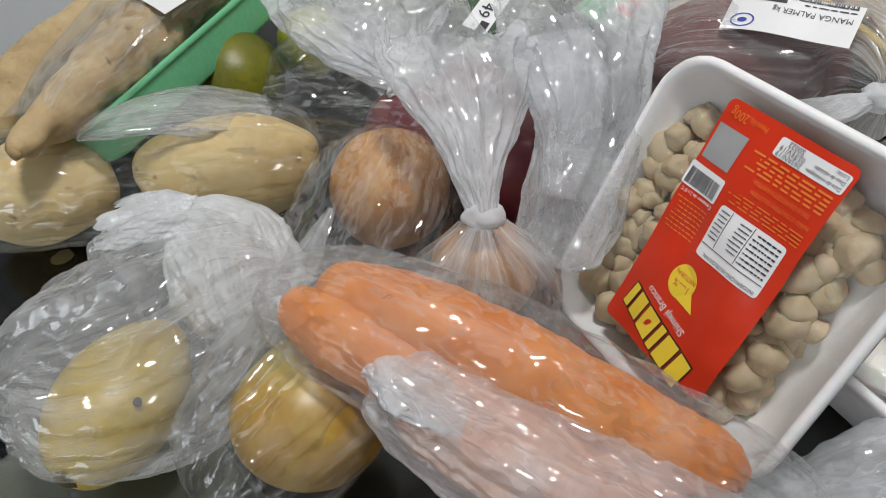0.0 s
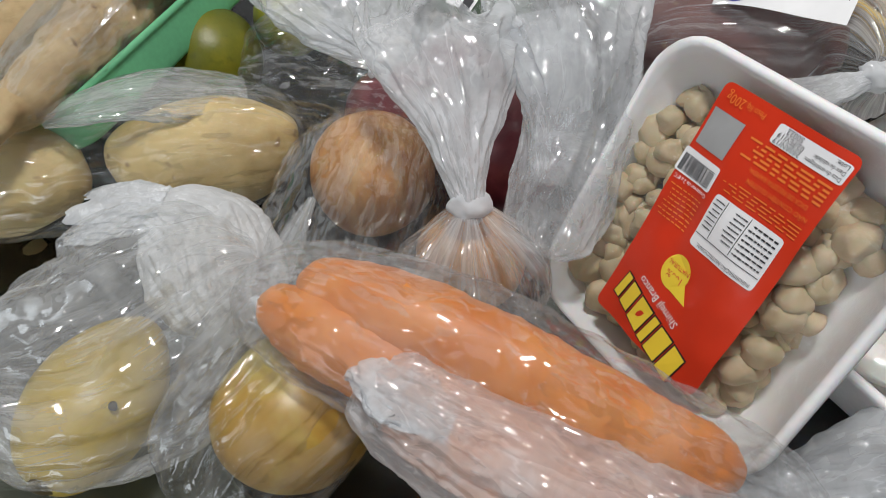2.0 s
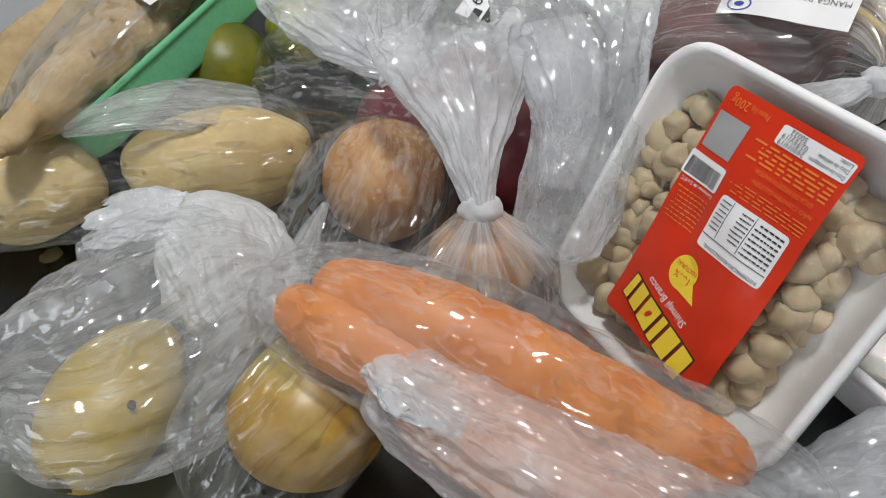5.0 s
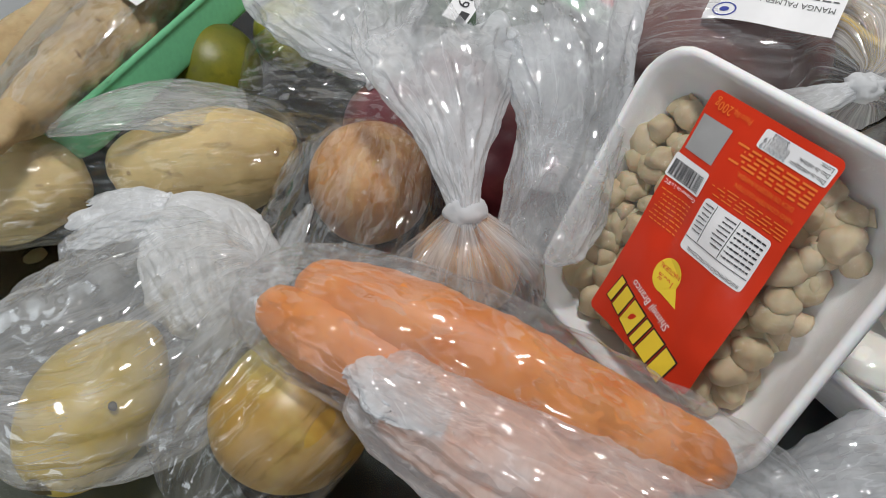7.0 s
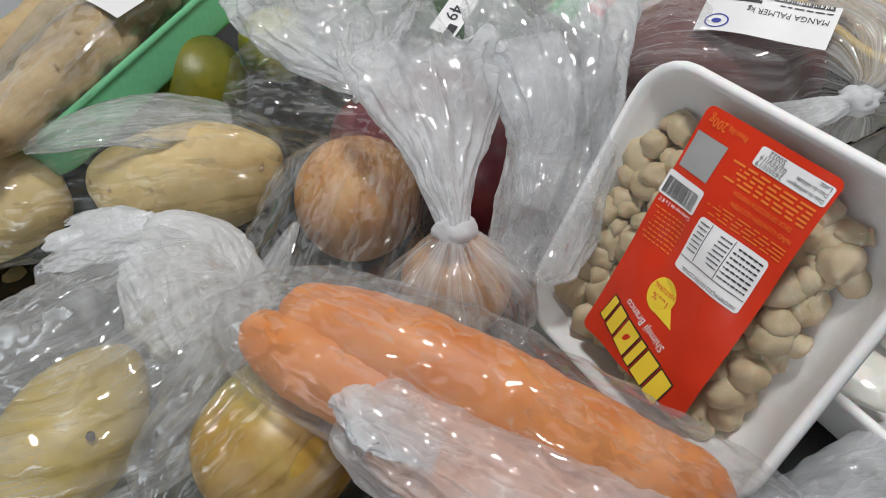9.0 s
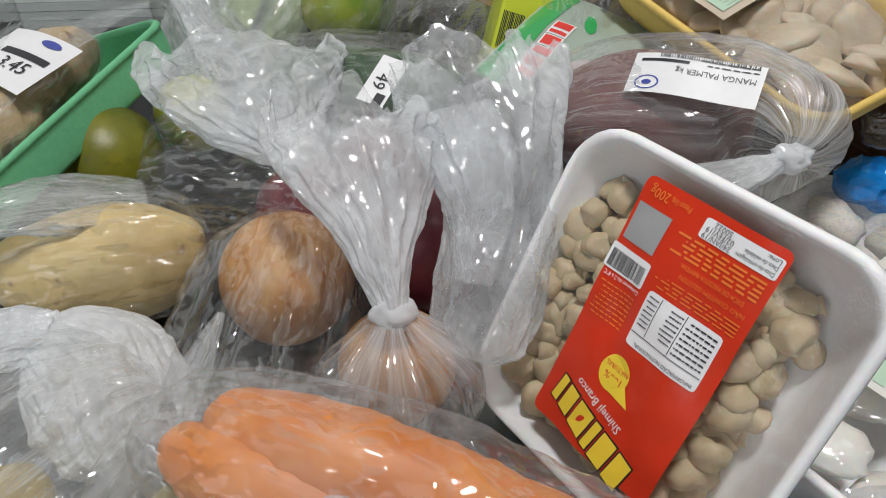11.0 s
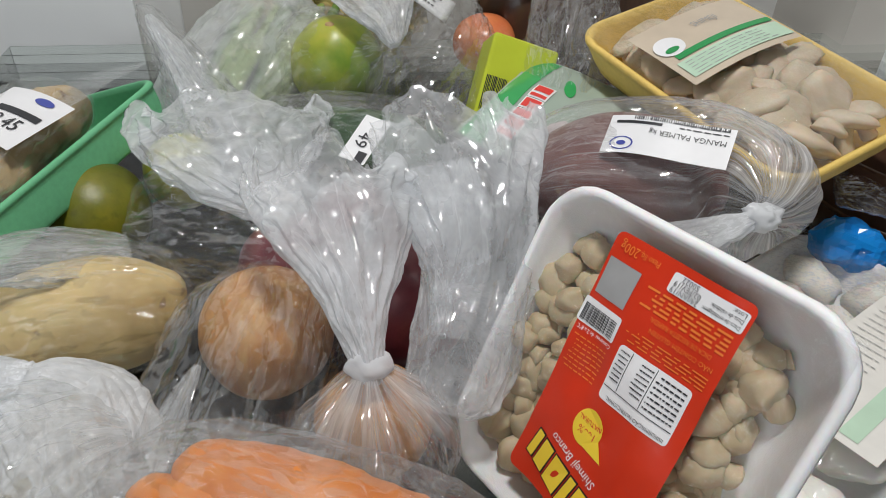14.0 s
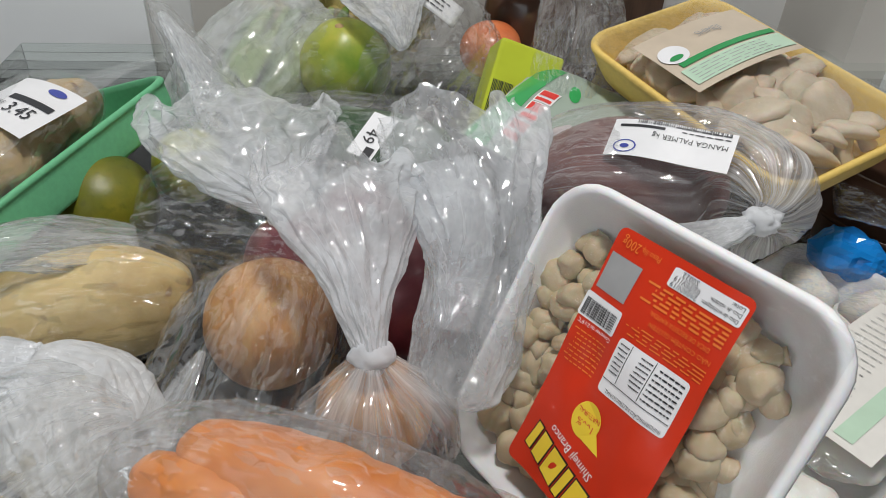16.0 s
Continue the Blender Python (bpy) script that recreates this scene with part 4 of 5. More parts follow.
part("film", fold([(-0.120, 0.430, 0.030, 0.006, 0.006), (-0.100, 0.428, 0.036, 0.045, 0.034), (-0.060, 0.415, 0.042, 0.056, 0.042), (-0.015, 0.398, 0.044, 0.058, 0.044), (0.030, 0.380, 0.044, 0.055, 0.044), (0.070, 0.360, 0.042, 0.036, 0.036), (0.088, 0.352, 0.04, 0.006, 0.006)], 130, 100, 0.12, 2.8, 0.003, 48, 41, ground=0.001), BAG, rbag, "clear crinkled film")
part("bag_mouth", fold([(-0.026, 0.380, 0.072, 0.004, 0.004), (-0.030, 0.392, 0.075, 0.018, 0.010), (-0.040, 0.412, 0.081, 0.038, 0.016), (-0.048, 0.432, 0.087, 0.052, 0.018), (-0.054, 0.452, 0.093, 0.056, 0.015), (-0.056, 0.462, 0.096, 0.056, 0.012)], 150, 90, 0.26, 1.7, 0.0014, 45, 43, closed=False, ragged=0.018), BAG_MILKY, rbag, "milky gathered bag mouth")
part("knot", round_body(ellipse_pose((-0.026, 0.380, 0.072), (1, 1, 0.4)), (0.007, 0.006, 0.008), lump=0.5, lk=60, seed=48, nu=20, nv=14), BAG_WHITE, rbag, "small white plastic knot")
tbag = thing("plastic_bag", (-0.10, 0.53, 0.0), "thin translucent bag end standing up", "plastic bag")
part("film", fold([(-0.070, 0.510, 0.050, 0.030, 0.02), (-0.080, 0.522, 0.075, 0.026, 0.012), (-0.093, 0.540, 0.095, 0.019, 0.007), (-0.108, 0.558, 0.112, 0.013, 0.004), (-0.121, 0.575, 0.124, 0.008, 0.002), (-0.126, 0.580, 0.127, 0.002, 0.001)], 80, 60, 0.25, 3, 0.003, 55, 45), BAG, tbag, "thin translucent film")
part("inner_fold", fold([(-0.074, 0.512, 0.052, 0.016, 0.008), (-0.086, 0.528, 0.080, 0.014, 0.006), (-0.104, 0.552, 0.106, 0.008, 0.003), (-0.120, 0.573, 0.122, 0.003, 0.001)], 60, 50, 0.3, 3, 0.002, 55, 46), BAG_HAZE, tbag, "milky inner fold")

# ---- potatoes ----
for k, (c, ax, r) in enumerate((((-0.131, 0.350, 0.034), (1, 0.08, 0.05), (0.031, 0.033, 0.057)), ((-0.236, 0.330, 0.033), (1, 0.2, 0.1), (0.031, 0.033, 0.042)))):
    single("potato", round_body(ellipse_pose(c, ax), r, lump=0.09, lk=34, seed=50 + k), POTATO, "smooth yellow potato in a thin clear bag", "potato", "potatoes in the bag")
pbag = thing("potato_bag", (-0.18, 0.35, 0.0), "thin clear plastic bag of yellow potatoes", "plastic bag")
part("film", fold([(-0.290, 0.325, 0.03, 0.006, 0.006), (-0.275, 0.327, 0.032, 0.032, 0.030), (-0.235, 0.332, 0.034, 0.038, 0.034), (-0.180, 0.345, 0.032, 0.036, 0.032), (-0.125, 0.355, 0.036, 0.042, 0.036), (-0.085, 0.353, 0.035, 0.030, 0.030), (-0.071, 0.353, 0.033, 0.006, 0.006)], 120, 100, 0.09, 2.6, 0.002, 45, 51, ground=0.001), BAG_CLEAR, pbag, "thin clear film")
part("bag_end", fold([(-0.205, 0.335, 0.070, 0.006, 0.003), (-0.175, 0.345, 0.074, 0.018, 0.005), (-0.145, 0.360, 0.069, 0.024, 0.006), (-0.105, 0.372, 0.058, 0.018, 0.004)], 60, 50, 0.25, 3, 0.002, 70, 53), BAG_FRUIT, pbag, "bunched milky bag end")

# ---- yellow fruit and white bundle ----
fruit = single("papaya", round_body(ellipse_pose((-0.144, 0.184, 0.030), (0.020, 0.070, 0.004)), (0.0275, 0.0275, 0.040), lump=0.05, seed=61, tip=0.12), FRUIT, "ripe yellow papaya with a dark spot in a bag", "papaya")
part("stem_scar", round_body(ellipse_pose((-0.1550, 0.1465, 0.029), (0.012, 0.070, 0.004)), (0.006, 0.006, 0.0025), lump=0.4, seed=62, nu=14, nv=8), plain("dark_scar", (0.10, 0.07, 0.02), 0.7), fruit, "dark woody stem scar")
part("dark_spot", round_body(ellipse_pose((-0.1262, 0.1708, 0.0500), (0.55, -0.2, 0.75)), (0.0021, 0.0018, 0.0008), lump=0.3, seed=63, nu=12, nv=8), plain("dark_bruise", (0.03, 0.02, 0.01), 0.6), fruit, "small dark bruise")
fbag = thing("fruit_bag", (-0.15, 0.2, 0.0), "thin knotted plastic bag round a yellow papaya", "plastic bag")
part("film", fold([(-0.214, 0.201, 0.022, 0.004, 0.004), (-0.198, 0.204, 0.030, 0.022, 0.018), (-0.175, 0.203, 0.036, 0.046, 0.032), (-0.148, 0.204, 0.040, 0.060, 0.039), (-0.118, 0.222, 0.044, 0.060, 0.042), (-0.092, 0.238, 0.047, 0.042, 0.036), (-0.074, 0.248, 0.046, 0.008, 0.008)], 140, 110, 0.13, 2.6, 0.0024, 45, 65, ground=0.001), BAG_FRUIT, fbag, "thin streaked film")
part("knot", fold([(-0.214, 0.201, 0.022, 0.004, 0.004), (-0.224, 0.200, 0.020, 0.008, 0.006), (-0.245, 0.200, 0.016, 0.016, 0.006)], 40, 24, 0.3, 3, 0.001, 80, 67, closed=False), BAG_MILKY, fbag, "gathered bag end")
bundle = thing("plastic_bundle", (-0.095, 0.24, 0.0), "crumpled white plastic bundle over a brown onion", "plastic bag")
part("content", round_body(ellipse_pose((-0.099, 0.251, 0.036), (0, 0.4, 0.7)), (0.029, 0.028, 0.03), lump=0.08, seed=70), ROOT, bundle, "brown vegetable inside")
part("film", fold([(-0.132, 0.268, 0.066, 0.010, 0.006), (-0.122, 0.264, 0.062, 0.022, 0.016), (-0.108, 0.256, 0.052, 0.031, 0.028), (-0.098, 0.246, 0.044, 0.032, 0.032), (-0.090, 0.232, 0.032, 0.026, 0.028), (-0.086, 0.222, 0.022, 0.006, 0.006)], 120, 90, 0.20, 3.2, 0.0020, 55, 71), BAG_WHITE, bundle, "crumpled milky white film")
part("gathered_end", fold([(-0.122, 0.262, 0.070, 0.012, 0.008), (-0.134, 0.263, 0.072, 0.016, 0.006), (-0.150, 0.262, 0.071, 0.018, 0.005), (-0.166, 0.262, 0.067, 0.016, 0.003)], 90, 60, 0.3, 2.4, 0.002, 60, 72, closed=False, ragged=0.012), BAG_WHITE, bundle, "ragged gathered film end")

# ---- green tray of roots ----
TG = frame_from((-0.155, 0.4365, 0.0830), (0.082, 0.193, 0.016), (-0.85, 0.38, -0.36)) @ Matrix.Translation((0.0, 0.064, 0.0))
gtray = thing("root_tray", (-0.22, 0.47, 0.0), "green foam tray of brown roots wrapped in film", "food tray")
part("tray", tray_mesh(TG, 0.222, 0.130, 0.025, 0.018, 0.004), FOAM_GREEN, gtray, "green foam tray")
for k, rows in enumerate(([(-0.221, 0.302, 0.082, 0.004, 0.004), (-0.219, 0.312, 0.082, 0.008, 0.008), (-0.212, 0.345, 0.080, 0.015, 0.014), (-0.199, 0.398, 0.079, 0.022, 0.021), (-0.186, 0.450, 0.079, 0.0245, 0.023), (-0.170, 0.500, 0.082, 0.021, 0.020), (-0.163, 0.522, 0.082, 0.006, 0.006)],
                          [(-0.285, 0.350, 0.048, 0.006, 0.006), (-0.278, 0.378, 0.052, 0.017, 0.016), (-0.268, 0.425, 0.055, 0.023, 0.022), (-0.252, 0.480, 0.058, 0.024, 0.022), (-0.238, 0.530, 0.060, 0.018, 0.016), (-0.232, 0.550, 0.060, 0.005, 0.005)],
                          [(-0.310, 0.395, 0.030, 0.005, 0.005), (-0.305, 0.430, 0.034, 0.017, 0.016), (-0.292, 0.490, 0.038, 0.020, 0.018), (-0.275, 0.540, 0.040, 0.006, 0.006)])):
    root = single("edible_root", loft([(x, y, z, a * 0.94, b * 0.94) for x, y, z, a, b in rows], 44, 90, pleat=0.05, pk=1.2, rings=0.07, crush=0.0022, ck=42, seed=80 + k), ROOT, "knobbly light brown edible root in a green tray", "root", "roots in the green tray")
    part("root_tip", round_body(ellipse_pose(Vector(rows[0][:3]), Vector(rows[1][:3]) - Vector(rows[0][:3])), (0.0045, 0.0045, 0.003), lump=0.3, seed=180 + k, nu=14, nv=8), ROOT_TIP, root, "darker dry root tip")


part("wrap", fold([(-0.222, 0.318, 0.080, 0.006, 0.006), (-0.215, 0.345, 0.080, 0.022, 0.018), (-0.206, 0.398, 0.078, 0.032, 0.026), (-0.196, 0.450, 0.078, 0.036, 0.029), (-0.178, 0.505, 0.081, 0.030, 0.024), (-0.168, 0.535, 0.080, 0.010, 0.006)], 90, 80, 0.04, 4, 0.0012, 50, 85), BAG_CLEAR, gtray, "clear wrinkled film")


def gh(x, y):
    return 0.006 + 0.022 * math.cos(x * 11) * math.cos((y + 0.015) * 20) + 0.001 * noise.noise(Vector((x * 50, y * 50, 5)))


part("wrap", sheet_mesh(TG, 0.218, 0.126, gh, 40, 30), WRAP_LOOSE, gtray, "clear cling film")
LG = frame_from((-0.178, 0.451, 0.1080), (0.0173, -0.0115, -0.003), (0.0096, 0.0211, 0.003))


def glh(x, y):
    return -5 * (x - 0.01) ** 2


glab = part("price_label", sheet_mesh(LG, 0.052, 0.048, glh, 16, 8), PAPER, gtray, "white printed price label")
part("lettering", lettering("3.45", 0.0135, LG, -0.004, -0.012, 0.0007, glh, 0, 0.9), BLACK_INK, glab, smooth=False)
part("barcode", bars(LG, -0.024, -0.021, -0.008, -0.004, 14, 0.0007, glh, 19, vertical=True), BLACK_INK, glab, smooth=False)
part("black_strip", patch(LG, -0.012, 0.000, 0.021, 0.005, 0.0005, glh), BLACK_INK, glab)
part("brand_shape", disc(LG, 0.010, 0.017, 0.007, 0.003, 0.0006, glh), BLUE_INK, glab, smooth=False)

# ---- limes, greens and what lies behind ----
def lime(c, axis, r, mat, label):
    """A lime with its small stem end."""
    m = ellipse_pose(c, axis)
    ob = single("lime", round_body(m, (r, r, r), lump=0.03, seed=int(r * 9000), tip=0.06), mat, label, "lime", "limes")
    part("stem_end", round_body(m @ Matrix.Translation((0, 0, r * 1.045)), (0.0035, 0.0035, 0.0014), lump=0.3, seed=5, nu=12, nv=8), ROOT_TIP, ob, "small brown stem end")
    return ob


lime((-0.147, 0.452, 0.034), (0.3, 0.8, 0.3), 0.034, LIME, "dark green lime on the table")
lime((-0.098, 0.492, 0.040), (0.3, 0.8, 0.3), 0.026, LIME_RIPE, "yellowing lime under a milky bag")
lime((0.012, 0.578, 0.080), (-0.1, -0.3, 0.9), 0.036, LIME_RIPE, "green and yellow lime in a clear bag")
lime((0.010, 0.600, 0.030), (0.4, 0.3, 0.9), 0.034, LIME, "dark green lime low in a bag")
lbag = thing("lime_bag", (0.01, 0.59, 0.0), "clear knotted plastic bag of limes", "plastic bag")
part("film", fold([(-0.036, 0.600, 0.045, 0.006, 0.006), (-0.026, 0.596, 0.052, 0.036, 0.040), (0.005, 0.584, 0.062, 0.044, 0.058), (0.035, 0.566, 0.076, 0.036, 0.042), (0.050, 0.545, 0.100, 0.014, 0.014), (0.054, 0.538, 0.110, 0.004, 0.004)], 90, 70, 0.08, 5, 0.0015, 60, 95, ground=0.001), BAG_CLEAR, lbag, "clear pleated film")
part("bag_mouth", fold([(0.054, 0.538, 0.110, 0.004, 0.004), (0.050, 0.552, 0.122, 0.016, 0.008), (0.042, 0.572, 0.135, 0.030, 0.008), (0.036, 0.590, 0.146, 0.032, 0.003)], 70, 40, 0.25, 3, 0.003, 60, 97), BAG_HAZE, lbag, "milky gathered bag mouth")
for k in range(7):
    x0 = -0.105 + 0.013 * k
    single("green_stalk", loft([(x0, 0.545 + 0.01 * (k % 3), 0.02 + 0.012 * (k % 3), 0.009, 0.006), (x0 + 0.01, 0.59, 0.045 + 0.010 * (k % 3), 0.010, 0.006), (x0 + 0.03, 0.66, 0.075 + 0.008 * (k % 2), 0.007, 0.005), (x0 + 0.04, 0.70, 0.085, 0.003, 0.003)], 16, 24, crush=0.001, seed=100 + k), STALK if k % 3 else LEAF, "pale green vegetable stalk in a bag", "vegetable", "green stalks")
sbag = thing("greens_bag", (-0.06, 0.6, 0.0), "thin milky plastic bag of green stalks", "plastic bag")
part("film", fold([(-0.100, 0.525, 0.02, 0.02, 0.01), (-0.090, 0.545, 0.045, 0.045, 0.040), (-0.062, 0.600, 0.062, 0.052, 0.052), (-0.035, 0.660, 0.075, 0.045, 0.045), (-0.02, 0.70, 0.08, 0.01, 0.01)], 90, 70, 0.08, 4, 0.002, 55, 105, ground=0.001), BAG_HAZE, sbag, "thin milky film")
part("loose_end", fold([(-0.030, 0.690, 0.085, 0.006, 0.006), (-0.022, 0.705, 0.105, 0.020, 0.008), (-0.018, 0.715, 0.122, 0.026, 0.003)], 50, 30, 0.25, 2.4, 0.0014, 50, 106), BAG_MILKY, sbag, "loose milky bag end")
single("cucumber", loft([(-0.045, 0.500, 0.050, 0.006, 0.006), (-0.038, 0.498, 0.052, 0.024, 0.024), (0.0, 0.488, 0.056, 0.029, 0.029), (0.04, 0.472, 0.060, 0.028, 0.028), (0.072, 0.460, 0.062, 0.022, 0.022), (0.078, 0.457, 0.062, 0.005, 0.005)], 32, 40, crush=0.0006, seed=110), GREEN, "dark green cucumber under a thin clear bag", "cucumber")
kbag = thing("cucumber_bag", (0.01, 0.48, 0.0), "thin clear plastic bag over a cucumber with a price tag", "plastic bag")
part("film", fold([(-0.052, 0.502, 0.04, 0.006, 0.006), (-0.040, 0.498, 0.046, 0.036, 0.036), (0.005, 0.486, 0.052, 0.044, 0.043), (0.05, 0.466, 0.058, 0.042, 0.040), (0.085, 0.450, 0.060, 0.028, 0.028), (0.098, 0.444, 0.06, 0.006, 0.006)], 90, 70, 0.07, 4, 0.002, 55, 111, ground=0.001), BAG, kbag, "thin clear film")
LK = frame_from((0.0255, 0.3735, 0.1235), (-0.022, -0.031, -0.016), (0.026, -0.014, -0.002))
klab = part("price_tag", sheet_mesh(LK, 0.030, 0.015, flat, 4, 4), PAPER, kbag, "white printed price tag")
part("lettering", lettering("49", 0.010, LK, -0.004, -0.004, 0.0004, flat), BLACK_INK, klab, smooth=False)
part("black_strip", patch(LK, 0.008, 0.001, 0.016, 0.006, 0.0004, flat), BLACK_INK, klab)

# pineapple lying behind the greens
pine = thing("pineapple", (-0.02, 0.79, 0.0), "ripe brown-yellow pineapple lying on the table", "pineapple")
part("body", round_body(ellipse_pose((0.010, 0.780, 0.078), (1, 0.1, 0.05)), (0.074, 0.074, 0.100), lump=0.02, seed=120), PINE, pine)
M = ellipse_pose((0.010, 0.780, 0.078), (1, 0.1, 0.05))
eye = bmesh.new()
bmesh.ops.create_icosphere(eye, subdivisions=2, radius=1.0)
for v in eye.verts:
    v.co = Vector((v.co.x * 0.0105, v.co.y * 0.0105, max(-0.2, v.co.z) * 0.006 + (0.005 if v.co.z > 0.9 else 0)))
eye_me = bpy.data.meshes.new("pineapple_eye")
eye.to_mesh(eye_me)
eye.free()
eye_me.materials.append(PINE)
for j in range(11):
    h = -0.80 + 0.16 * j
    rr = math.sqrt(1 - h * h)
    n = max(6, int(17 * rr))
    for i in range(n):
        a = 6.2832 * (i + 0.5 * (j % 2)) / n
        nrm = Vector((rr * math.cos(a) / 0.074, rr * math.sin(a) / 0.074, h / 0.100)).normalized()
        o = new("eye", eye_me)
        o.parent = pine
        o.matrix_basis = pine.matrix_basis.inverted() @ M @ Matrix.Translation((0.074 * rr * math.cos(a), 0.074 * rr * math.sin(a), 0.100 * h)) @ nrm.to_track_quat("Z", "Y").to_matrix().to_4x4()


def packet(name, m, w, l, h, mat, label, seed):
    """A puffy sealed packet."""
    ob = thing(name, m.translation, label, "packet")
    def lift(x, y):
        return h * (1 - (2 * x / w) ** 2) * (1 - (2 * y / l) ** 4) + 0.002 * noise.noise(Vector((x * 40, y * 40, seed)))
    part("front", sheet_mesh(m, w, l, lift, 24, 24), mat, ob)
    part("back", sheet_mesh(m, w, l, lambda x, y: -lift(x, y) - 0.0005, 24, 24), mat, ob)
    return ob, lift


PK = frame_from((0.155, 0.466, 0.086), (0.047, 0.047, 0.014), (-0.040, 0.036, 0.006))
pk, pl = packet("green_packet", PK, 0.105, 0.090, 0.010, PALE_PACK, "pale and green shiny plastic food packet with red marks", 3)


def pkh(x, y):
    return pl(x, y) + 0.0006


part("green_edge", patch(PK, -0.052, 0.024, 0.050, 0.042, 0, pkh), GREEN_PACK, pk)
for k, w in enumerate((0.005, 0.008, 0.006, 0.008, 0.003, 0.007)):
    x0 = -0.040 + (0, 0.0075, 0.0185, 0.0275, 0.0385, 0.0440)[k]
    part("brand_shape", patch(PK, x0 - 0.0012, 0.0068, x0 + w + 0.0012, 0.0212, 0.0002, pkh, n=4), WHITE_INK, pk, smooth=False)
    part("brand_shape", patch(PK, x0, 0.008, x0 + w, 0.020, 0.0006, pkh, n=4), RED_INK, pk, smooth=False)
part("brand_leaf", disc(PK @ pose(0.020, 0.001, 0, 0, 0, 30), 0, 0, 0.009, 0.004, 0.0105, flat), GREEN_PACK, pk, smooth=False)
PL = frame_from((0.138, 0.530, 0.085), (0.038, -0.004, -0.012), (0.015, 0.030, 0.045))
lp = single("juice_carton", box_mesh(-0.024, -0.045, -0.018, 0.026, 0.026, 0.018, 0.003), LIME_PACK, "lime yellow-green carton with a barcode", "carton", smooth=False)
lp.data.transform(PL)
part("barcode", bars(PL, -0.022, -0.030, -0.006, -0.005, 14, 0.0185, flat, 33, vertical=True), BLACK_INK, lp, smooth=False)
single("tomato", round_body(ellipse_pose((0.142, 0.655, 0.066), (0, -0.2, 1)), (0.028, 0.028, 0.025), lump=0.04, seed=130), TOMATO, "orange-red tomato in a milky bag", "tomato")
single("brown_jar", loft([(0.185, 0.700, 0.0, 0.040, 0.040), (0.185, 0.700, 0.01, 0.043, 0.043), (0.185, 0.700, 0.09, 0.043, 0.043), (0.185, 0.700, 0.115, 0.030, 0.030), (0.185, 0.700, 0.12, 0.004, 0.004)], 40, 24, up=(0, 1, 0)), BROWN_PLASTIC, "dark brown round jar", "jar")
for k, (c, x, y, w, l) in enumerate((((0.082, 0.592, 0.128), (0.03, -0.01, -0.018), (0.012, 0.02, 0.015), 0.045, 0.020), ((0.155, 0.660, 0.122), (0.05, 0.0, -0.006), (0.0, 0.02, 0.02), 0.058, 0.018))):
    m = frame_from(c, x, y)
    tag = single("paper_tag", sheet_mesh(m, w, l, lambda a, b: -3 * a * a, 8, 6, 0.0003), PAPER, "small white printed price tag on a bag", "price tag", "loose price tags")
    part("small_print", bars(m, -w * 0.4, -l * 0.3, w * 0.3, l * 0.3, 3, 0.0006, lambda a, b: -3 * a * a, 140 + k, 0.3), BLACK_INK, tag, smooth=False)
gbag = thing("plastic_bag", (0.08, 0.56, 0.0), "milky plastic bag bunched among the packets", "plastic bag")
part("film", fold([(0.050, 0.540, 0.03, 0.02, 0.02), (0.070, 0.545, 0.055, 0.045, 0.045), (0.085, 0.565, 0.075, 0.048, 0.045), (0.090, 0.600, 0.095, 0.045, 0.035), (0.085, 0.625, 0.115, 0.03, 0.02), (0.085, 0.635, 0.12, 0.005, 0.005)], 90, 70, 0.12, 3, 0.003, 55, 150, ground=0.001), BAG, gbag, "milky crinkled film")
part("loose_end", fold([(0.078, 0.618, 0.118, 0.004, 0.003), (0.070, 0.612, 0.132, 0.016, 0.006), (0.066, 0.610, 0.146, 0.022, 0.004)], 50, 30, 0.25, 2.4, 0.0014, 50, 151), BAG_MILKY, gbag, "loose milky bag end")
cbag2 = thing("plastic_bag", (0.19, 0.55, 0.0), "clear crinkled plastic bag beside the yellow tray", "plastic bag")
part("film", fold([(0.205, 0.620, 0.13, 0.012, 0.006), (0.200, 0.595, 0.125, 0.030, 0.022), (0.188, 0.550, 0.105, 0.034, 0.034), (0.172, 0.505, 0.075, 0.032, 0.036), (0.165, 0.480, 0.045, 0.02, 0.03), (0.165, 0.472, 0.03, 0.005, 0.005)], 90, 80, 0.12, 3, 0.003, 55, 152), BAG, cbag2, "clear crinkled film")
part("gathered_top", fold([(0.203, 0.612, 0.132, 0.006, 0.004), (0.196, 0.616, 0.142, 0.020, 0.006), (0.188, 0.620, 0.150, 0.026, 0.002)], 50, 30, 0.25, 2.4, 0.0014, 50, 153), BAG_MILKY, cbag2, "gathered bag top")
single("foil_scrap", round_body(ellipse_pose((0.142, 0.424, 0.086), (1, 0, 0.3)), (0.012, 0.012, 0.022), lump=0.5, lk=60, seed=155), plain("pale_pink_film", (0.62, 0.55, 0.55), 0.3), "crumpled pale wrapper scrap", "wrapper")
bl = thing("blue_packet", (0.32, 0.38, 0.0), "bright blue crinkled plastic packet", "packet")
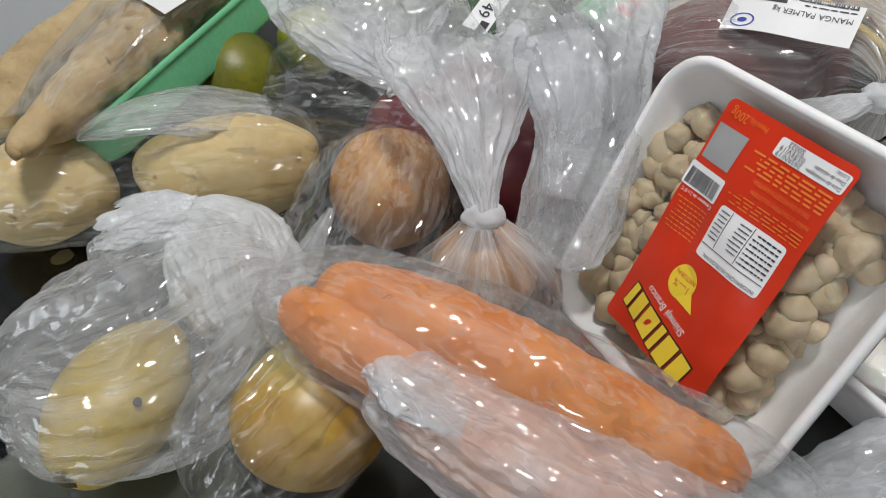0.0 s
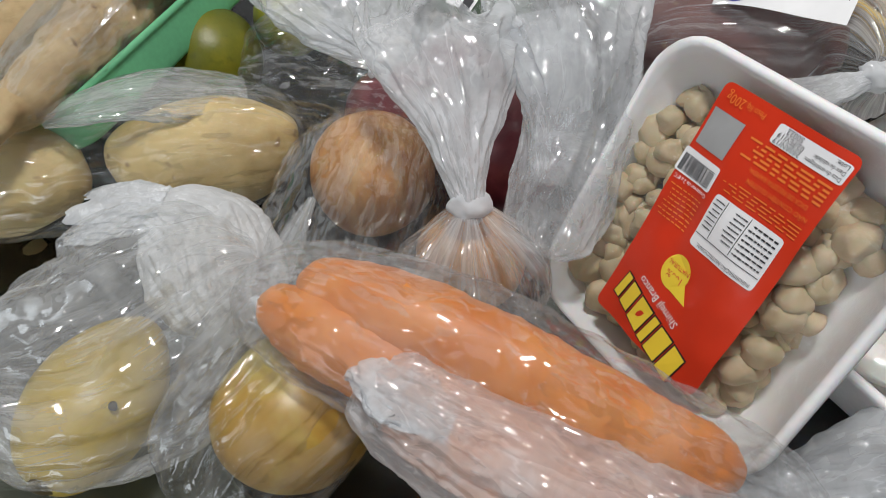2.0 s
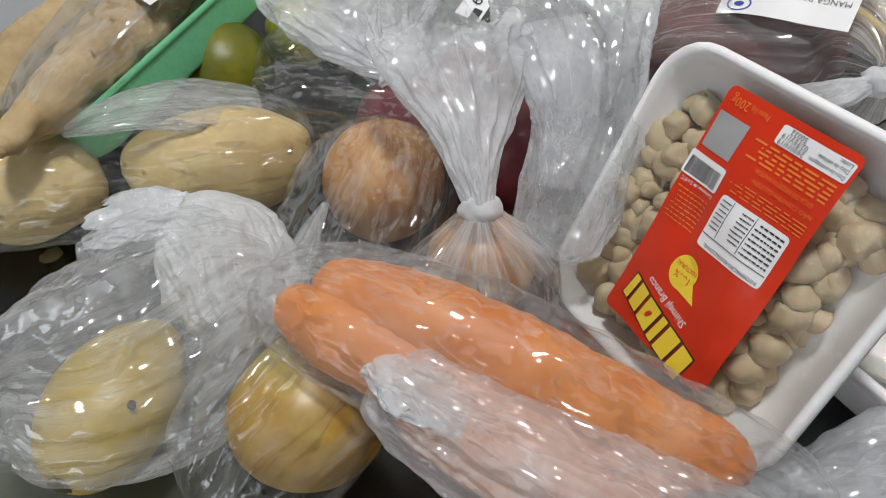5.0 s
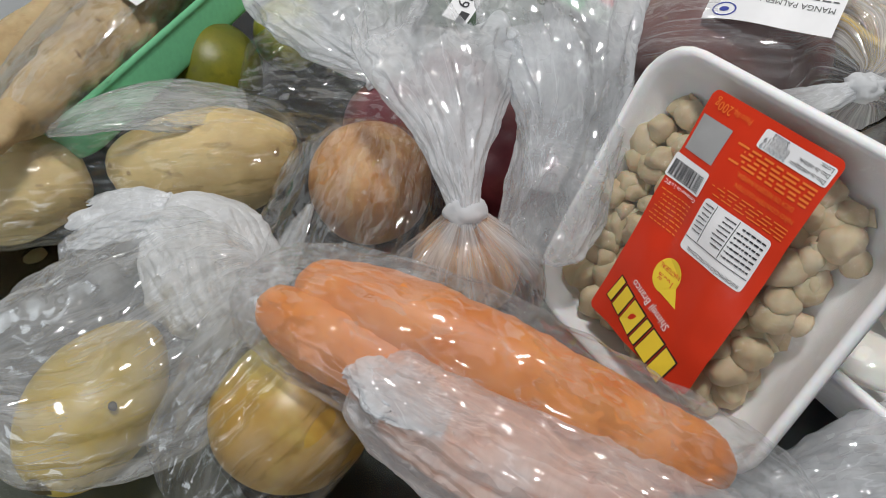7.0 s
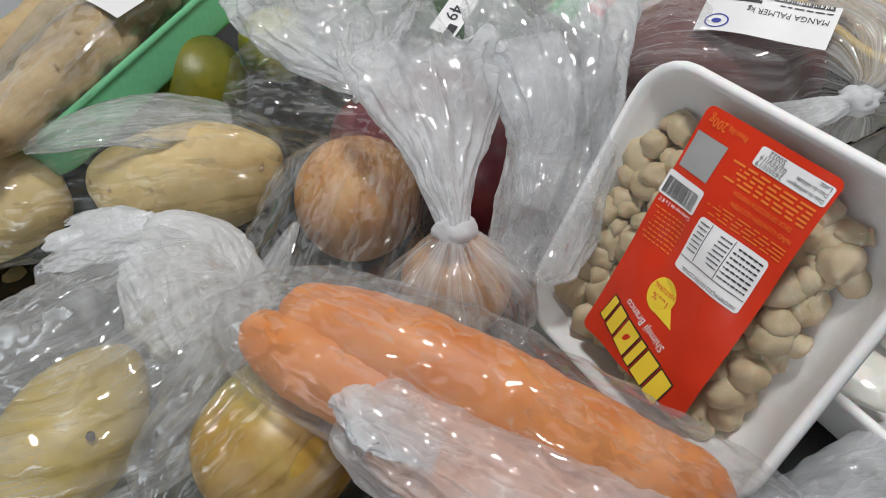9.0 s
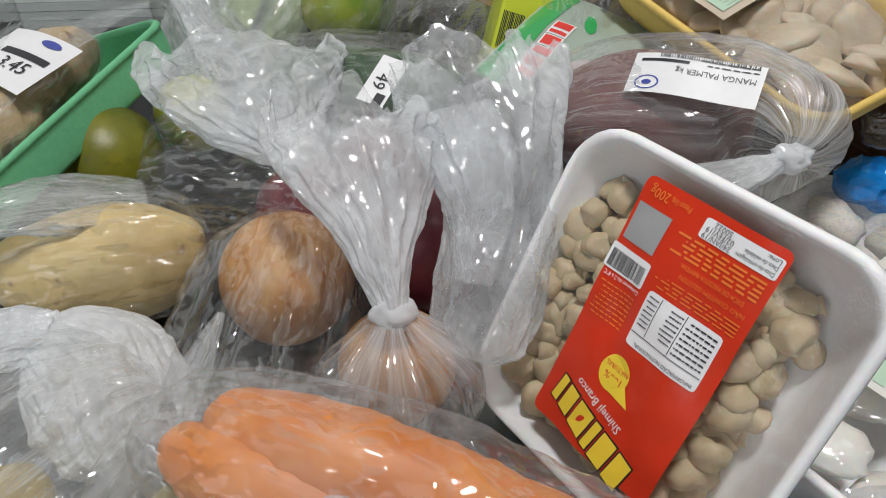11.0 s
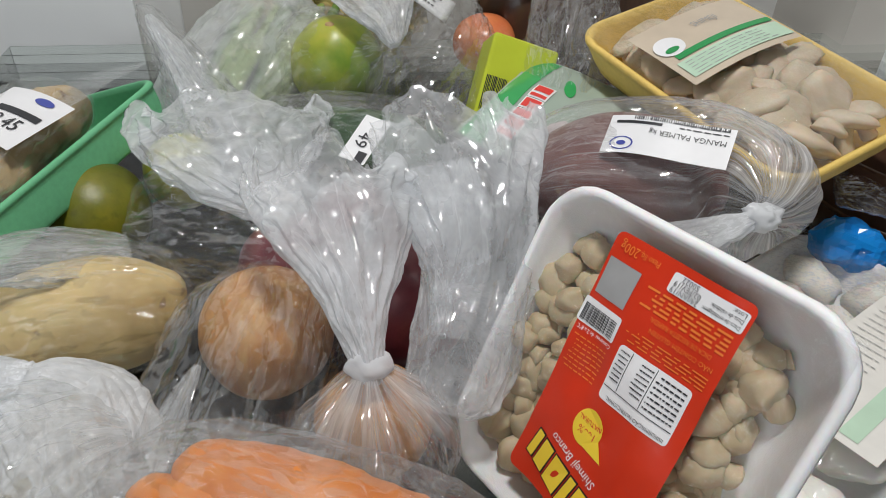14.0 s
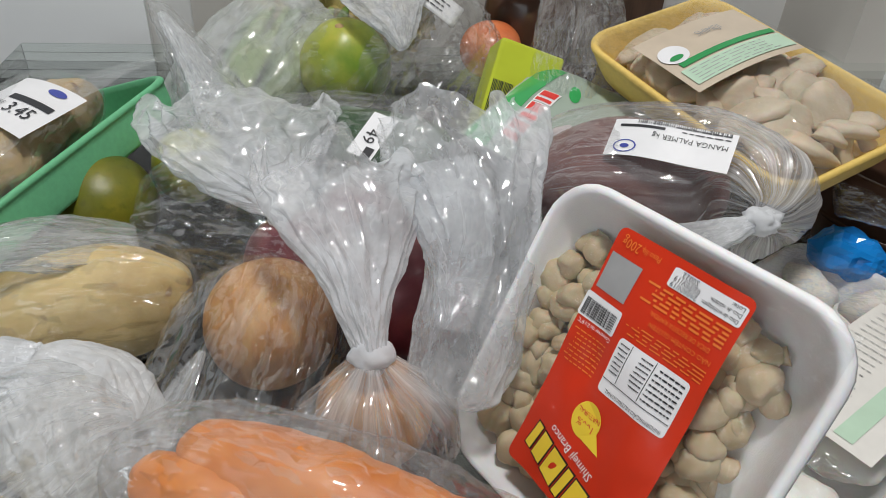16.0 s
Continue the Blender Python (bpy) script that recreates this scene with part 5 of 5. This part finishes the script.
part("film", loft([(0.306, 0.380, 0.040, 0.005, 0.005), (0.317, 0.374, 0.042, 0.013, 0.012), (0.332, 0.365, 0.040, 0.014, 0.011), (0.343, 0.358, 0.037, 0.009, 0.008), (0.348, 0.355, 0.035, 0.003, 0.003)], 28, 18, 0.2, 3, 0.006, 40, 160), BLUE_PACK, bl, smooth=False)
part("clear_end", fold([(0.325, 0.395, 0.066, 0.02, 0.006), (0.345, 0.385, 0.066, 0.024, 0.006), (0.372, 0.372, 0.058, 0.022, 0.004)], 40, 30, 0.2, 3, 0.002, 60, 162), BAG, bl, "clear crinkled film end")
bc = thing("brown_container", (0.43, 0.43, 0.0), "dark brown ribbed plastic container", "container")
part("body", loft([(0.43, 0.44, 0.0, 0.075, 0.075), (0.43, 0.44, 0.03, 0.085, 0.085), (0.43, 0.44, 0.07, 0.095, 0.095), (0.43, 0.44, 0.075, 0.088, 0.088), (0.43, 0.44, 0.05, 0.07, 0.07), (0.43, 0.44, 0.045, 0.004, 0.004)], 48, 40, up=(0, 1, 0)), BROWN_PLASTIC, bc)
for r in (0.086, 0.091):
    part("rib", loft([(0.43 + r * math.cos(a), 0.44 + r * math.sin(a), 0.035 + (r - 0.086) * 5, 0.002, 0.002) for a in np.linspace(0, 6.2832, 25)], 8, 72), BROWN_PLASTIC, bc)
rd = single("red_packet", round_body(ellipse_pose((0.575, 0.60, 0.05), (0.2, 0.2, 1)), (0.05, 0.04, 0.06), lump=0.12, seed=170), RED_PLASTIC, "dark red plastic packet at the table side", "packet")
wbag = thing("plastic_bag", (0.19, 0.14, 0.0), "white translucent plastic bag lying on the table", "plastic bag")
part("film", fold([(0.135, 0.142, 0.012, 0.008, 0.006), (0.155, 0.140, 0.018, 0.020, 0.016), (0.185, 0.138, 0.024, 0.034, 0.024), (0.225, 0.135, 0.028, 0.042, 0.028), (0.265, 0.130, 0.028, 0.030, 0.022), (0.285, 0.128, 0.02, 0.005, 0.005)], 90, 70, 0.15, 3, 0.003, 50, 175, ground=0.001), BAG_HAZE, wbag, "milky white film")
part("loose_end", fold([(0.150, 0.141, 0.020, 0.004, 0.003), (0.138, 0.150, 0.026, 0.014, 0.004), (0.128, 0.160, 0.030, 0.016, 0.002)], 40, 24, 0.25, 2.4, 0.001, 50, 176), BAG_HAZE, wbag, "loose bag end")
